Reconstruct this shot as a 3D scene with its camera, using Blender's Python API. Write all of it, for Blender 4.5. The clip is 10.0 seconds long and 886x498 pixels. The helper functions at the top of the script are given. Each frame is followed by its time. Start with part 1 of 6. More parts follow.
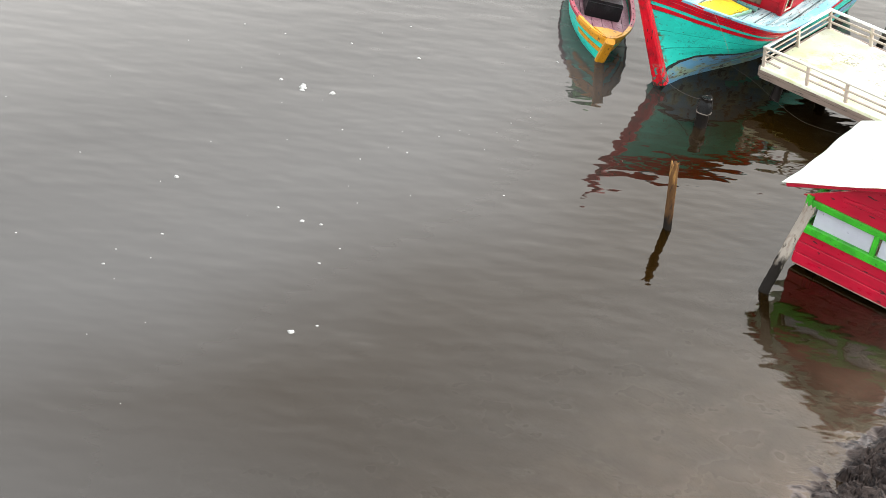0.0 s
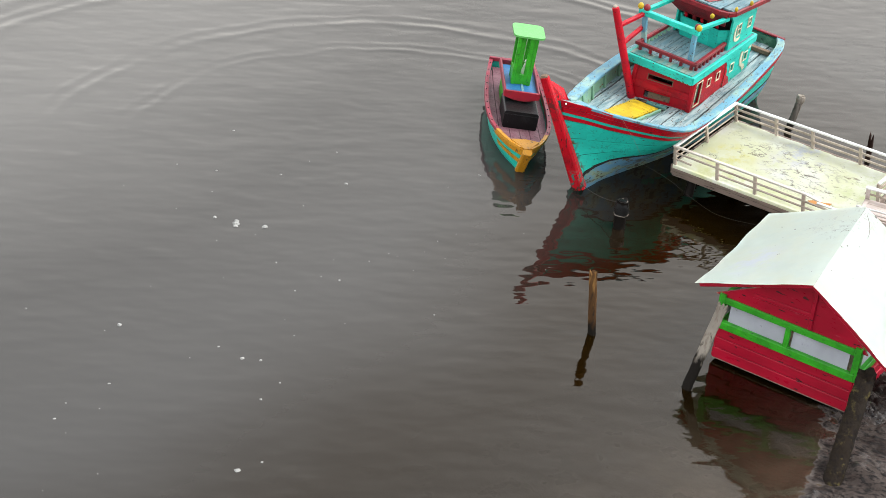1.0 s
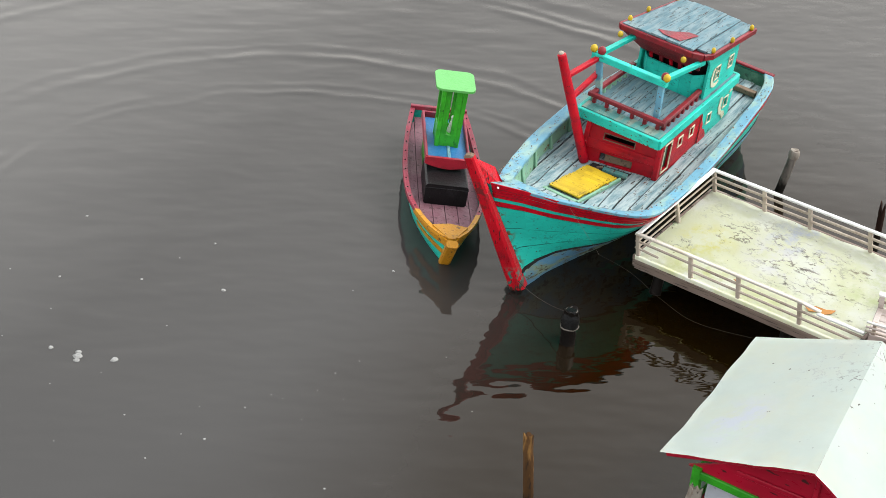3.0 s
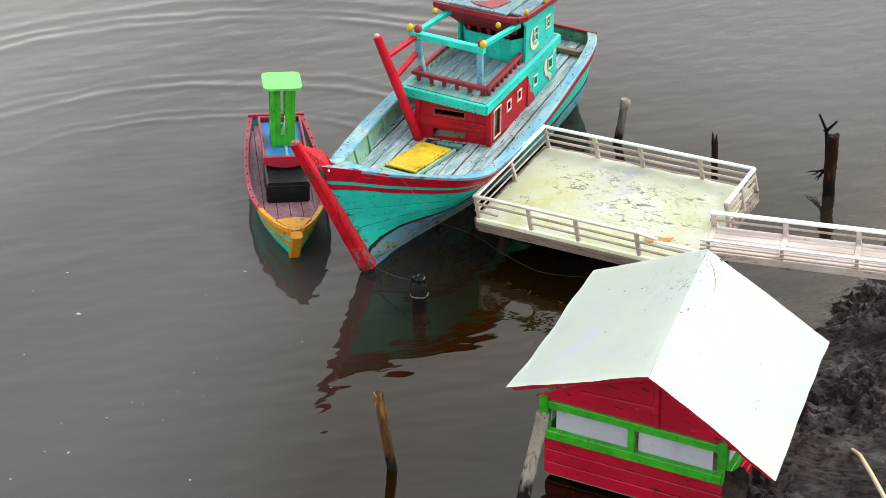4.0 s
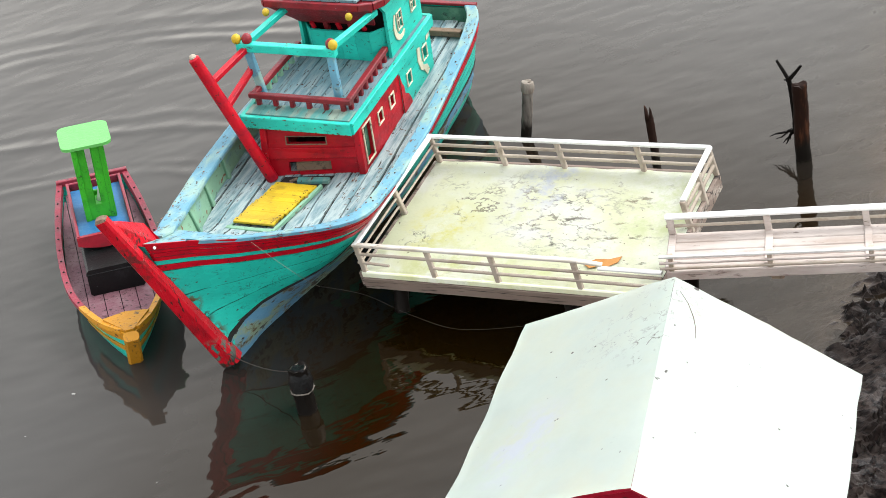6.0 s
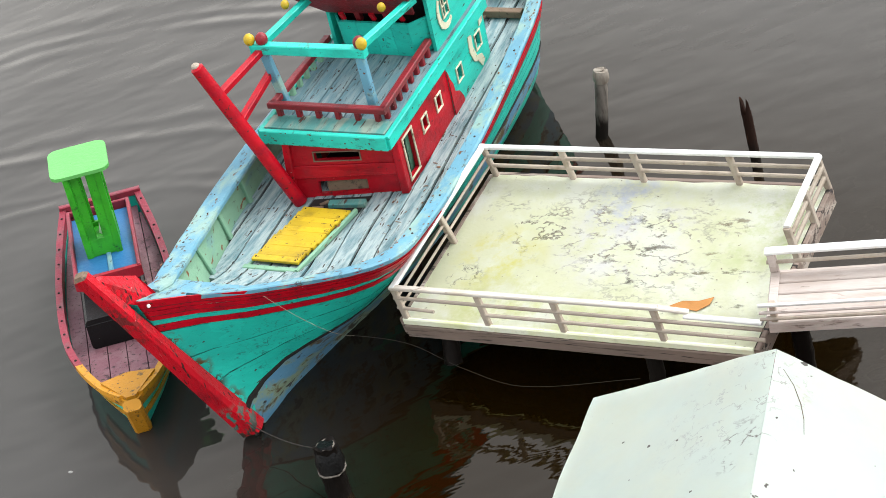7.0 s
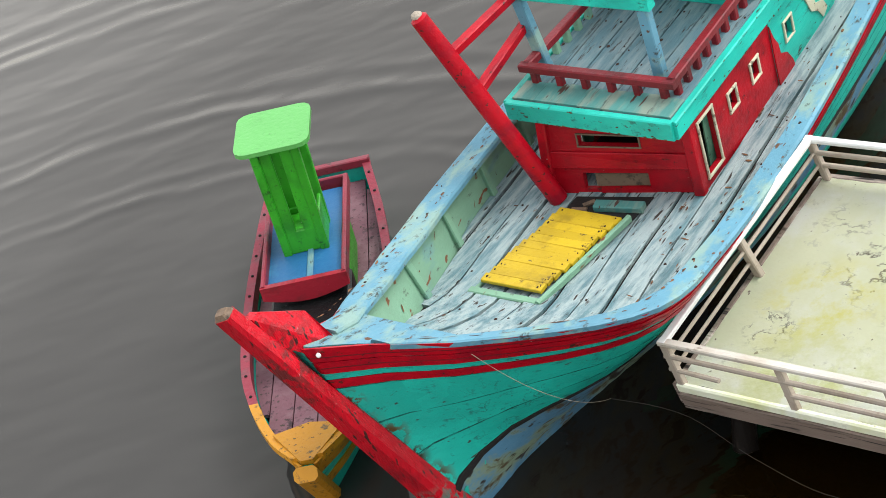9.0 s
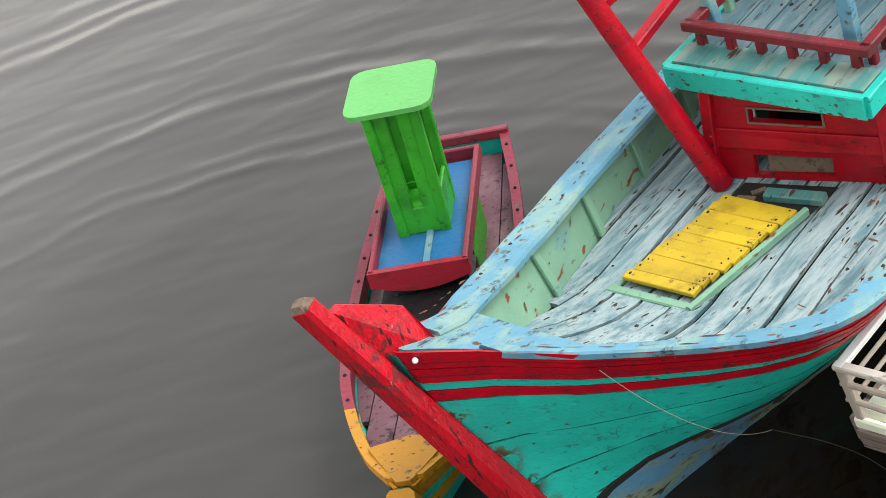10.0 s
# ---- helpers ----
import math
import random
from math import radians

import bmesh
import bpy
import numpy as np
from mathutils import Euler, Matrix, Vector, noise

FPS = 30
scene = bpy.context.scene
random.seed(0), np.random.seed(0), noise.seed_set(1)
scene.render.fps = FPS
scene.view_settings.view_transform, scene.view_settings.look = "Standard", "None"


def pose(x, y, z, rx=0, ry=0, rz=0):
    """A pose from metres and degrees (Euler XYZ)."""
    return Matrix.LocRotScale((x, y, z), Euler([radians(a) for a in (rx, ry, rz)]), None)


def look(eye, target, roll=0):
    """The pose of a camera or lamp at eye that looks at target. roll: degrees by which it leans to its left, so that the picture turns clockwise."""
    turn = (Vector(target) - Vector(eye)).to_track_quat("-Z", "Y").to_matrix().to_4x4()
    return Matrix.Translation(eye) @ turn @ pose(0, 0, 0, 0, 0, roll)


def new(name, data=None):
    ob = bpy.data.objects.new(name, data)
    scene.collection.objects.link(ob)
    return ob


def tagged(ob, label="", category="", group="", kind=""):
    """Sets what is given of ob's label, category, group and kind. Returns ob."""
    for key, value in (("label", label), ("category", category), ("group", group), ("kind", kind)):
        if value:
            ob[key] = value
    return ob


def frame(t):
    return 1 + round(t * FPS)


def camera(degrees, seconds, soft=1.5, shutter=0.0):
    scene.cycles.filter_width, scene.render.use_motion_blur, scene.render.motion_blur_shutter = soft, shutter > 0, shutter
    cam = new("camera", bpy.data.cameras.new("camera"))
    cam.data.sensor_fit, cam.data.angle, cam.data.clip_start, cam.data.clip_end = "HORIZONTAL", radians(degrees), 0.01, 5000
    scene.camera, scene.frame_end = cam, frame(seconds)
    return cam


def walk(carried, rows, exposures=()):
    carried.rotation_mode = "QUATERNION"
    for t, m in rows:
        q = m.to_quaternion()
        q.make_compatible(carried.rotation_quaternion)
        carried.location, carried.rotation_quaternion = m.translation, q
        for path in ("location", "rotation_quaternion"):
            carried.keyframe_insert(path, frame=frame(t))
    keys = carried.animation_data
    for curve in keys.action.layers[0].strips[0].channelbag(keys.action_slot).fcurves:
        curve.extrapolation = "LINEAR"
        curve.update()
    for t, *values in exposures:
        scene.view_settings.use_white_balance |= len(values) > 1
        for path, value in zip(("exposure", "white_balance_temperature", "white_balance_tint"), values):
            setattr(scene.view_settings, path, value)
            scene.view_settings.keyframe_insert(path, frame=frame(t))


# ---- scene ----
cam = camera(27.0, 10.0, soft=0.7)
PATH = [
    (0, (6.929, -12.617, 6.438), (3.658, -8.714, 3.265), 10.06),
    (0.1, (6.994, -12.620, 6.606), (3.719, -8.688, 3.474), 9.33),
    (0.2, (7.029, -12.622, 6.694), (3.751, -8.674, 3.584), 8.94),
    (0.3, (7.077, -12.624, 6.817), (3.795, -8.655, 3.738), 8.40),
    (0.5, (7.146, -12.628, 6.994), (3.860, -8.628, 3.960), 7.62),
    (1, (7.264, -12.703, 7.166), (3.984, -8.671, 4.168), 5.82),
    (1.5, (7.002, -11.803, 7.387), (3.758, -7.821, 4.287), 5.73),
    (2, (6.347, -11.026, 7.114), (3.162, -7.062, 3.931), 6.51),
    (2.2, (5.851, -10.600, 6.915), (2.723, -6.625, 3.689), 6.77),
    (3.3, (5.412, -9.713, 6.861), (2.274, -5.756, 3.622), 3.47),
    (3.5, (5.683, -9.807, 6.898), (2.547, -5.815, 3.699), 1.79),
    (4, (6.294, -9.676, 6.467), (3.204, -5.549, 3.399), -2.98),
    (4.5, (6.071, -9.194, 6.195), (3.105, -4.972, 3.131), -6.13),
    (5, (5.788, -8.590, 5.903), (2.858, -4.326, 2.864), -8.86),
    (5.2, (5.622, -8.360, 5.814), (2.707, -4.092, 2.768), -9.84),
    (6.5, (4.548, -6.542, 4.970), (1.601, -2.435, 1.738), -13.16),
    (7, (4.332, -5.762, 4.799), (1.144, -1.879, 1.520), -16.45),
    (7.5, (4.251, -4.994, 4.555), (0.713, -1.412, 1.291), -20.28),
    (8, (3.981, -4.510, 4.374), (0.207, -1.171, 1.116), -21.63),
    (8.5, (3.593, -4.195, 4.149), (-0.335, -1.050, 0.880), -21.59),
    (9, (3.266, -3.915, 3.884), (-0.805, -0.940, 0.631), -21.46),
    (9.5, (3.038, -3.568, 3.573), (-1.254, -0.842, 0.387), -22.13),
    (10, (2.683, -3.340, 3.334), (-1.764, -0.796, 0.210), -22.16),
]
EXPOSURE = 1.82
STOPS = [(0, 0.68), (0.4, 0.03), (1.0, 0.02), (2.0, 0.04), (3.4, -0.16), (4.4, 0.06), (5.2, 0.08), (7.0, 0.0), (8.0, -0.20), (10.0, -0.26)]
walk(cam, [(t, look(eye, target, roll)) for t, eye, target, roll in PATH], [(t, EXPOSURE + v) for t, v in STOPS])

# ---- light: an overcast sky and a broad weak sun ----
world = bpy.data.worlds.new("overcast_sky")
scene.world = world
world.use_nodes = True
wn, wl = world.node_tree.nodes, world.node_tree.links
sky = wn.new("ShaderNodeTexSky")
sky.sky_type = "NISHITA"
sky.sun_disc = False
SUN_HEIGHT, SUN_TURN = radians(52), radians(40)
sky.sun_elevation, sky.sun_rotation = SUN_HEIGHT, SUN_TURN
grey = wn.new("ShaderNodeHueSaturation")
grey.inputs["Saturation"].default_value = 0.12
bgn = wn["Background"]
bgn.inputs["Strength"].default_value = 0.15
wl.new(sky.outputs[0], grey.inputs["Color"])
# an overcast sky is brighter overhead than along the horizon
heading = wn.new("ShaderNodeSeparateXYZ")
wl.new(wn.new("ShaderNodeTexCoord").outputs["Generated"], heading.inputs[0])
overhead = wn.new("ShaderNodeMapRange")
for slot, v in zip(("From Min", "From Max", "To Min", "To Max"), (0.0, 1.0, 0.60, 1.28)):
    overhead.inputs[slot].default_value = v
wl.new(heading.outputs["Z"], overhead.inputs[0])
cloud = wn.new("ShaderNodeVectorMath")
cloud.operation = "SCALE"
wl.new(grey.outputs[0], cloud.inputs[0])
wl.new(overhead.outputs[0], cloud.inputs["Scale"])
wl.new(cloud.outputs[0], bgn.inputs["Color"])
sun_data = bpy.data.lights.new("sun", "SUN")
sun_data.energy = 0.5
sun_data.angle = radians(24)
sun_data.color = (1.0, 0.97, 0.93)
sun = new("sun", sun_data)
sun.matrix_world = look((9 * math.sin(SUN_TURN) * math.cos(SUN_HEIGHT), 9 * math.cos(SUN_TURN) * math.cos(SUN_HEIGHT), 9 * math.sin(SUN_HEIGHT)), (0, 0, 0))

# ---- materials ----
def ramp(nt, source, a, b, ca=(0, 0, 0, 1), cb=(1, 1, 1, 1)):
    node = nt.nodes.new("ShaderNodeValToRGB")
    node.color_ramp.elements[0].position, node.color_ramp.elements[1].position = a, b
    node.color_ramp.elements[0].color, node.color_ramp.elements[1].color = ca, cb
    nt.links.new(source, node.inputs[0])
    return node.outputs[0]


def noise_node(nt, where, scale, detail=4.0, rough=0.55, stretch=None):
    if stretch:
        mp = nt.nodes.new("ShaderNodeMapping")
        mp.inputs["Scale"].default_value = stretch
        nt.links.new(where, mp.inputs[0])
        where = mp.outputs[0]
    node = nt.nodes.new("ShaderNodeTexNoise")
    node.inputs["Scale"].default_value = scale
    node.inputs["Detail"].default_value = detail
    node.inputs["Roughness"].default_value = rough
    nt.links.new(where, node.inputs["Vector"])
    return node.outputs["Fac"]


def blend(nt, fac, a, b, mode="MIX"):
    node = nt.nodes.new("ShaderNodeMix")
    node.data_type, node.blend_type = "RGBA", mode
    if isinstance(fac, float):
        node.inputs[0].default_value = fac
    else:
        nt.links.new(fac, node.inputs[0])
    for value, slot in ((a, 6), (b, 7)):
        if isinstance(value, tuple):
            node.inputs[slot].default_value = (*value[:3], 1)
        else:
            nt.links.new(value, node.inputs[slot])
    return node.outputs[2]


def surface(name, base, wear=None, wear_at=(0.58, 0.72), wear_scale=9.0, grime=None, grime_at=(0.60, 0.75), grime_scale=28.0,
            speck=None, speck_at=(0.70, 0.74), speck_scale=60.0, rough=0.5, bump=0.25, bump_scale=60.0, stretch=None, vary=0.18, spec=0.4):
    """A painted or raw surface: broad tone, worn patches, fine grime and small specks, with a fine relief."""
    m = bpy.data.materials.new(name)
    m.use_nodes = True
    nt = m.node_tree
    bsdf = nt.nodes["Principled BSDF"]
    where = nt.nodes.new("ShaderNodeTexCoord").outputs["Object"]
    tone = ramp(nt, noise_node(nt, where, 3.5, 3.0), 0.3, 0.7, (1 - vary, 1 - vary, 1 - vary, 1), (1 + vary * 0.6, 1 + vary * 0.6, 1 + vary * 0.6, 1))
    colour = blend(nt, 1.0, tuple(base), tone, "MULTIPLY")
    info = nt.nodes.new("ShaderNodeObjectInfo").outputs["Random"]
    colour = blend(nt, 1.0, colour, ramp(nt, info, 0.0, 1.0, (1 - vary * 0.7,) * 3 + (1,), (1 + vary * 0.4,) * 3 + (1,)), "MULTIPLY")
    if wear:
        colour = blend(nt, ramp(nt, noise_node(nt, where, wear_scale, 6.0, 0.65, stretch), *wear_at), colour, tuple(wear))
    if grime:
        colour = blend(nt, ramp(nt, noise_node(nt, where, grime_scale, 5.0, 0.7, stretch), *grime_at), colour, tuple(grime))
    if speck:
        colour = blend(nt, ramp(nt, noise_node(nt, where, speck_scale, 2.0, 0.5, stretch), *speck_at), colour, tuple(speck))
    nt.links.new(colour, bsdf.inputs["Base Color"])
    bsdf.inputs["Roughness"].default_value = rough
    bsdf.inputs["Specular IOR Level"].default_value = spec
    fine = noise_node(nt, where, bump_scale, 5.0, 0.6, stretch)
    if rough < 0.95:
        nt.links.new(ramp(nt, fine, 0.2, 0.8, (max(0, rough - 0.12),) * 3 + (1,), (min(1, rough + 0.15),) * 3 + (1,)), bsdf.inputs["Roughness"])
    bp = nt.nodes.new("ShaderNodeBump")
    bp.inputs["Strength"].default_value = bump
    bp.inputs["Distance"].default_value = 0.01
    nt.links.new(fine, bp.inputs["Height"])
    nt.links.new(bp.outputs[0], bsdf.inputs["Normal"])
    return m


DIRT = (0.05, 0.035, 0.025)
WOOD = (0.30, 0.24, 0.18)
M = {}
ALONG = (1.6, 0.30, 1.6)
M["red"] = surface("red_paint", (0.48, 0.003, 0.014), wear=(0.26, 0.004, 0.014), wear_at=(0.46, 0.64), wear_scale=11, grime=(0.50, 0.22, 0.20), grime_at=(0.70, 0.75), grime_scale=40, speck=(0.07, 0.02, 0.015), speck_at=(0.66, 0.70), speck_scale=42, rough=0.34, bump=0.3, spec=0.22, stretch=(1.2, 0.5, 1.2))
M["hut_red"] = surface("crimson_hut_paint", (0.40, 0.005, 0.026), wear=(0.27, 0.004, 0.018), wear_at=(0.44, 0.66), wear_scale=4, grime=(0.46, 0.08, 0.11), grime_at=(0.66, 0.78), grime_scale=14, speck=(0.05, 0.012, 0.012), speck_at=(0.68, 0.72), speck_scale=26, rough=0.32, bump=0.2, bump_scale=30, spec=0.35, stretch=(0.4, 1.2, 1.3), vary=0.2)
M["cabin_red"] = surface("deep_red_paint", (0.41, 0.004, 0.013), wear=(0.25, 0.005, 0.011), wear_at=(0.46, 0.62), grime=(0.06, 0.012, 0.010), grime_at=(0.60, 0.70), grime_scale=22, speck=(0.36, 0.20, 0.17), speck_at=(0.73, 0.76), speck_scale=40, rough=0.38, spec=0.25)
M["dark_red"] = surface("dark_red_paint", (0.20, 0.008, 0.014), wear=(0.11, 0.008, 0.011), wear_at=(0.46, 0.62), grime=DIRT, grime_at=(0.60, 0.70), speck=(0.36, 0.26, 0.22), speck_at=(0.73, 0.76), rough=0.42)
M["blue"] = surface("pale_blue_paint", (0.10, 0.26, 0.345), wear=(0.20, 0.32, 0.285), wear_at=(0.48, 0.60), wear_scale=7, grime=(0.04, 0.05, 0.045), grime_at=(0.585, 0.67), grime_scale=20, speck=(0.10, 0.045, 0.02), speck_at=(0.685, 0.735), speck_scale=30, rough=0.6, stretch=(1.3, 0.55, 1.3))
M["boot"] = surface("flaking_blue_paint", (0.10, 0.27, 0.41), wear=(0.21, 0.29, 0.20), wear_at=(0.46, 0.56), wear_scale=6, grime=(0.075, 0.050, 0.018), grime_at=(0.54, 0.62), grime_scale=12, speck=(0.025, 0.020, 0.015), speck_at=(0.61, 0.65), speck_scale=20, rough=0.6, stretch=(1.2, 0.5, 1.2))
M["mint"] = surface("mint_paint", (0.19, 0.36, 0.24), wear=(0.13, 0.27, 0.27), wear_scale=5, grime=(0.08, 0.10, 0.07), grime_at=(0.62, 0.70), grime_scale=20, speck=(0.16, 0.055, 0.018), speck_at=(0.665, 0.71), speck_scale=22, rough=0.6, stretch=(1.3, 0.5, 1.3))
M["pale_teal"] = surface("faded_turquoise_paint", (0.06, 0.21, 0.19), wear=(0.19, 0.25, 0.20), wear_at=(0.47, 0.60), wear_scale=8, grime=(0.06, 0.08, 0.07), grime_at=(0.60, 0.70), grime_scale=20, speck=(0.06, 0.03, 0.02), speck_at=(0.66, 0.69), speck_scale=24, rough=0.6, stretch=ALONG)
M["stern_green"] = surface("dull_green_paint", (0.045, 0.15, 0.095), wear=(0.09, 0.20, 0.13), wear_at=(0.48, 0.62), grime=(0.02, 0.04, 0.03), grime_at=(0.58, 0.68), rough=0.6)
M["deck"] = surface("weathered_blue_deck", (0.12, 0.225, 0.25), wear=(0.315, 0.39, 0.39), wear_at=(0.38, 0.58), wear_scale=17, grime=(0.035, 0.042, 0.042), grime_at=(0.59, 0.68), grime_scale=24, speck=(0.030, 0.020, 0.014), speck_at=(0.66, 0.71), speck_scale=34, rough=0.62, bump=0.6, stretch=(2.0, 0.24, 2.0), vary=0.24)
M["top_deck"] = surface("blue_grey_cabin_top", (0.085, 0.175, 0.205), wear=(0.16, 0.225, 0.235), wear_at=(0.42, 0.62), wear_scale=15, grime=(0.030, 0.038, 0.038), grime_at=(0.57, 0.66), grime_scale=20, speck=(0.03, 0.022, 0.018), speck_at=(0.67, 0.72), speck_scale=32, rough=0.62, bump=0.5, stretch=(2.0, 0.3, 2.0), vary=0.22)
M["yellow"] = surface("yellow_paint", (0.50, 0.34, 0.012), wear=(0.34, 0.23, 0.012), wear_at=(0.48, 0.64), grime=(0.10, 0.07, 0.02), grime_at=(0.60, 0.68), rough=0.5)
M["orange"] = surface("orange_paint", (0.52, 0.23, 0.008), wear=(0.34, 0.15, 0.012), grime=(0.09, 0.055, 0.02), grime_at=(0.57, 0.66), speck=DIRT, speck_at=(0.67, 0.71), rough=0.5)
M["cream"] = surface("cream_paint", (0.56, 0.53, 0.38), grime=(0.16, 0.12, 0.08), grime_at=(0.56, 0.66), rough=0.55)
M["white"] = surface("white_paint", (0.70, 0.71, 0.68), wear=(0.52, 0.50, 0.46), wear_at=(0.5, 0.75), grime=(0.20, 0.17, 0.14), grime_at=(0.66, 0.78), rough=0.5)
M["plum"] = surface("faded_plum_paint", (0.155, 0.068, 0.085), wear=(0.20, 0.11, 0.125), wear_at=(0.48, 0.64), grime=(0.035, 0.016, 0.02), grime_at=(0.56, 0.66), speck=DIRT, speck_at=(0.66, 0.70), rough=0.6)
M["coaming_red"] = surface("worn_red_paint", (0.34, 0.010, 0.025), wear=(0.22, 0.012, 0.02), wear_at=(0.47, 0.60), wear_scale=14, grime=(0.42, 0.22, 0.20), grime_at=(0.66, 0.72), grime_scale=30, rough=0.45)
M["crimson"] = surface("crimson_paint", (0.25, 0.022, 0.042), wear=(0.17, 0.045, 0.055), wear_at=(0.47, 0.62), grime=(0.05, 0.014, 0.014), grime_at=(0.58, 0.68), rough=0.5)
M["green"] = surface("bright_green_paint", (0.035, 0.34, 0.016), wear=(0.022, 0.22, 0.012), wear_at=(0.46, 0.64), grime=(0.015, 0.09, 0.012), grime_at=(0.60, 0.70), rough=0.35)
M["lime"] = surface("light_green_paint", (0.10, 0.37, 0.085), wear=(0.085, 0.32, 0.07), grime=(0.06, 0.22, 0.05), grime_at=(0.62, 0.74), rough=0.35, vary=0.08)
M["azure"] = surface("azure_paint", (0.018, 0.13, 0.30), wear=(0.04, 0.20, 0.36), grime=(0.02, 0.06, 0.10), grime_at=(0.64, 0.78), rough=0.5)
M["black"] = surface("black_paint", (0.006, 0.006, 0.0065), wear=(0.014, 0.014, 0.015), speck=(0.2, 0.2, 0.2), speck_at=(0.75, 0.78), rough=0.42, spec=0.22)
# near-black: shade painted as colour, also black seams and nail heads
M["shade"] = surface("black_seams_and_shade", (0.012, 0.011, 0.010), rough=0.9)
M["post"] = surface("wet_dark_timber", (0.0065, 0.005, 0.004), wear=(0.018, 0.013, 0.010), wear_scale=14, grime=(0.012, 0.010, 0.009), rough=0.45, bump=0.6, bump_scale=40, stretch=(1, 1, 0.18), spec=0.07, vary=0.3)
M["brown_post"] = surface("brown_timber", (0.10, 0.05, 0.02), wear=(0.30, 0.16, 0.05), wear_at=(0.5, 0.62), wear_scale=16, grime=(0.02, 0.013, 0.009), grime_at=(0.52, 0.62), rough=0.6, bump=0.6, bump_scale=40, stretch=(1, 1, 0.15), vary=0.3, spec=0.1)
M["dull_post"] = surface("dull_grey_timber", (0.15, 0.135, 0.115), wear=(0.08, 0.07, 0.06), wear_at=(0.5, 0.64), wear_scale=14, grime=(0.03, 0.025, 0.02), grime_at=(0.58, 0.68), rough=0.75, bump=0.7, bump_scale=40, stretch=(1, 1, 0.12), vary=0.25, spec=0.1)
M["grey_post"] = surface("bleached_timber", (0.27, 0.24, 0.20), wear=(0.14, 0.11, 0.085), wear_at=(0.48, 0.62), wear_scale=22, grime=(0.035, 0.028, 0.02), grime_at=(0.57, 0.66), rough=0.75, bump=0.7, bump_scale=40, stretch=(1, 1, 0.12), vary=0.25, spec=0.1)
M["wood"] = surface("raw_weathered_wood", WOOD, wear=(0.38, 0.33, 0.27), grime=DIRT, grime_at=(0.58, 0.74), rough=0.75, bump=0.4)
M["old_wood"] = surface("brown_old_wood", (0.17, 0.115, 0.075), wear=(0.25, 0.19, 0.14), grime=DIRT, grime_at=(0.52, 0.66), rough=0.75, bump=0.4)
M["rail_wood"] = surface("whitewashed_wood", (0.38, 0.325, 0.26), wear=(0.25, 0.20, 0.145), wear_at=(0.5, 0.7), grime=(0.16, 0.12, 0.09), grime_at=(0.64, 0.78), rough=0.7)
M["rail_pale"] = surface("pale_weathered_rail", (0.58, 0.54, 0.47), wear=(0.44, 0.38, 0.30), wear_at=(0.5, 0.68), wear_scale=12, grime=(0.18, 0.14, 0.10), grime_at=(0.62, 0.74), grime_scale=30, rough=0.65, stretch=(0.4, 1.2, 1.2))
M["skirt"] = surface("weathered_edge_board", (0.20, 0.150, 0.120), wear=(0.40, 0.35, 0.295), wear_at=(0.50, 0.60), wear_scale=7, grime=(0.045, 0.028, 0.020), grime_at=(0.53, 0.62), grime_scale=14, speck=(0.02, 0.014, 0.012), speck_at=(0.62, 0.67), speck_scale=26, rough=0.75, stretch=(0.16, 1.2, 2.4))
M["plank_white"] = surface("chalky_white_planks", (0.49, 0.43, 0.39), wear=(0.34, 0.28, 0.24), wear_at=(0.45, 0.66), grime=(0.13, 0.10, 0.08), grime_at=(0.60, 0.70), rough=0.7, stretch=(0.25, 1.2, 1.2))
M["rope"] = surface("grey_rope", (0.030, 0.027, 0.023), rough=0.8)
M["line"] = surface("pale_line", (0.26, 0.22, 0.17), rough=0.8)
M["bamboo"] = surface("dry_bamboo", (0.42, 0.35, 0.22), wear=(0.30, 0.23, 0.14), rough=0.55)
M["foam"] = surface("river_foam", (0.26, 0.26, 0.245), rough=0.6, bump=0.8, bump_scale=150)
M["pane"] = surface("silver_sheet", (0.40, 0.415, 0.46), wear=(0.32, 0.33, 0.37), grime=(0.14, 0.14, 0.15), grime_at=(0.64, 0.78), rough=0.35)


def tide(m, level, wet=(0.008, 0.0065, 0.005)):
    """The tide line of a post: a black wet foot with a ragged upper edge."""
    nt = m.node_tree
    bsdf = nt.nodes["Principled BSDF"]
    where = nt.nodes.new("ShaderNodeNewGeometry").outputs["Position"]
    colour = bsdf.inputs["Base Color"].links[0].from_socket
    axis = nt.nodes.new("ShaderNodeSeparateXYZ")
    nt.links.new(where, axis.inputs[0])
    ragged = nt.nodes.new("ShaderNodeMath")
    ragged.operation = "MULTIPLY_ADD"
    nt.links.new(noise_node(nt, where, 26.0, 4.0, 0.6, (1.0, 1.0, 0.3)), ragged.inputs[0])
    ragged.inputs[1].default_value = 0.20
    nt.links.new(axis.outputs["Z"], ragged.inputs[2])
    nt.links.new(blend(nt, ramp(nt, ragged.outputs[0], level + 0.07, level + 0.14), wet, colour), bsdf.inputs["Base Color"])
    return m


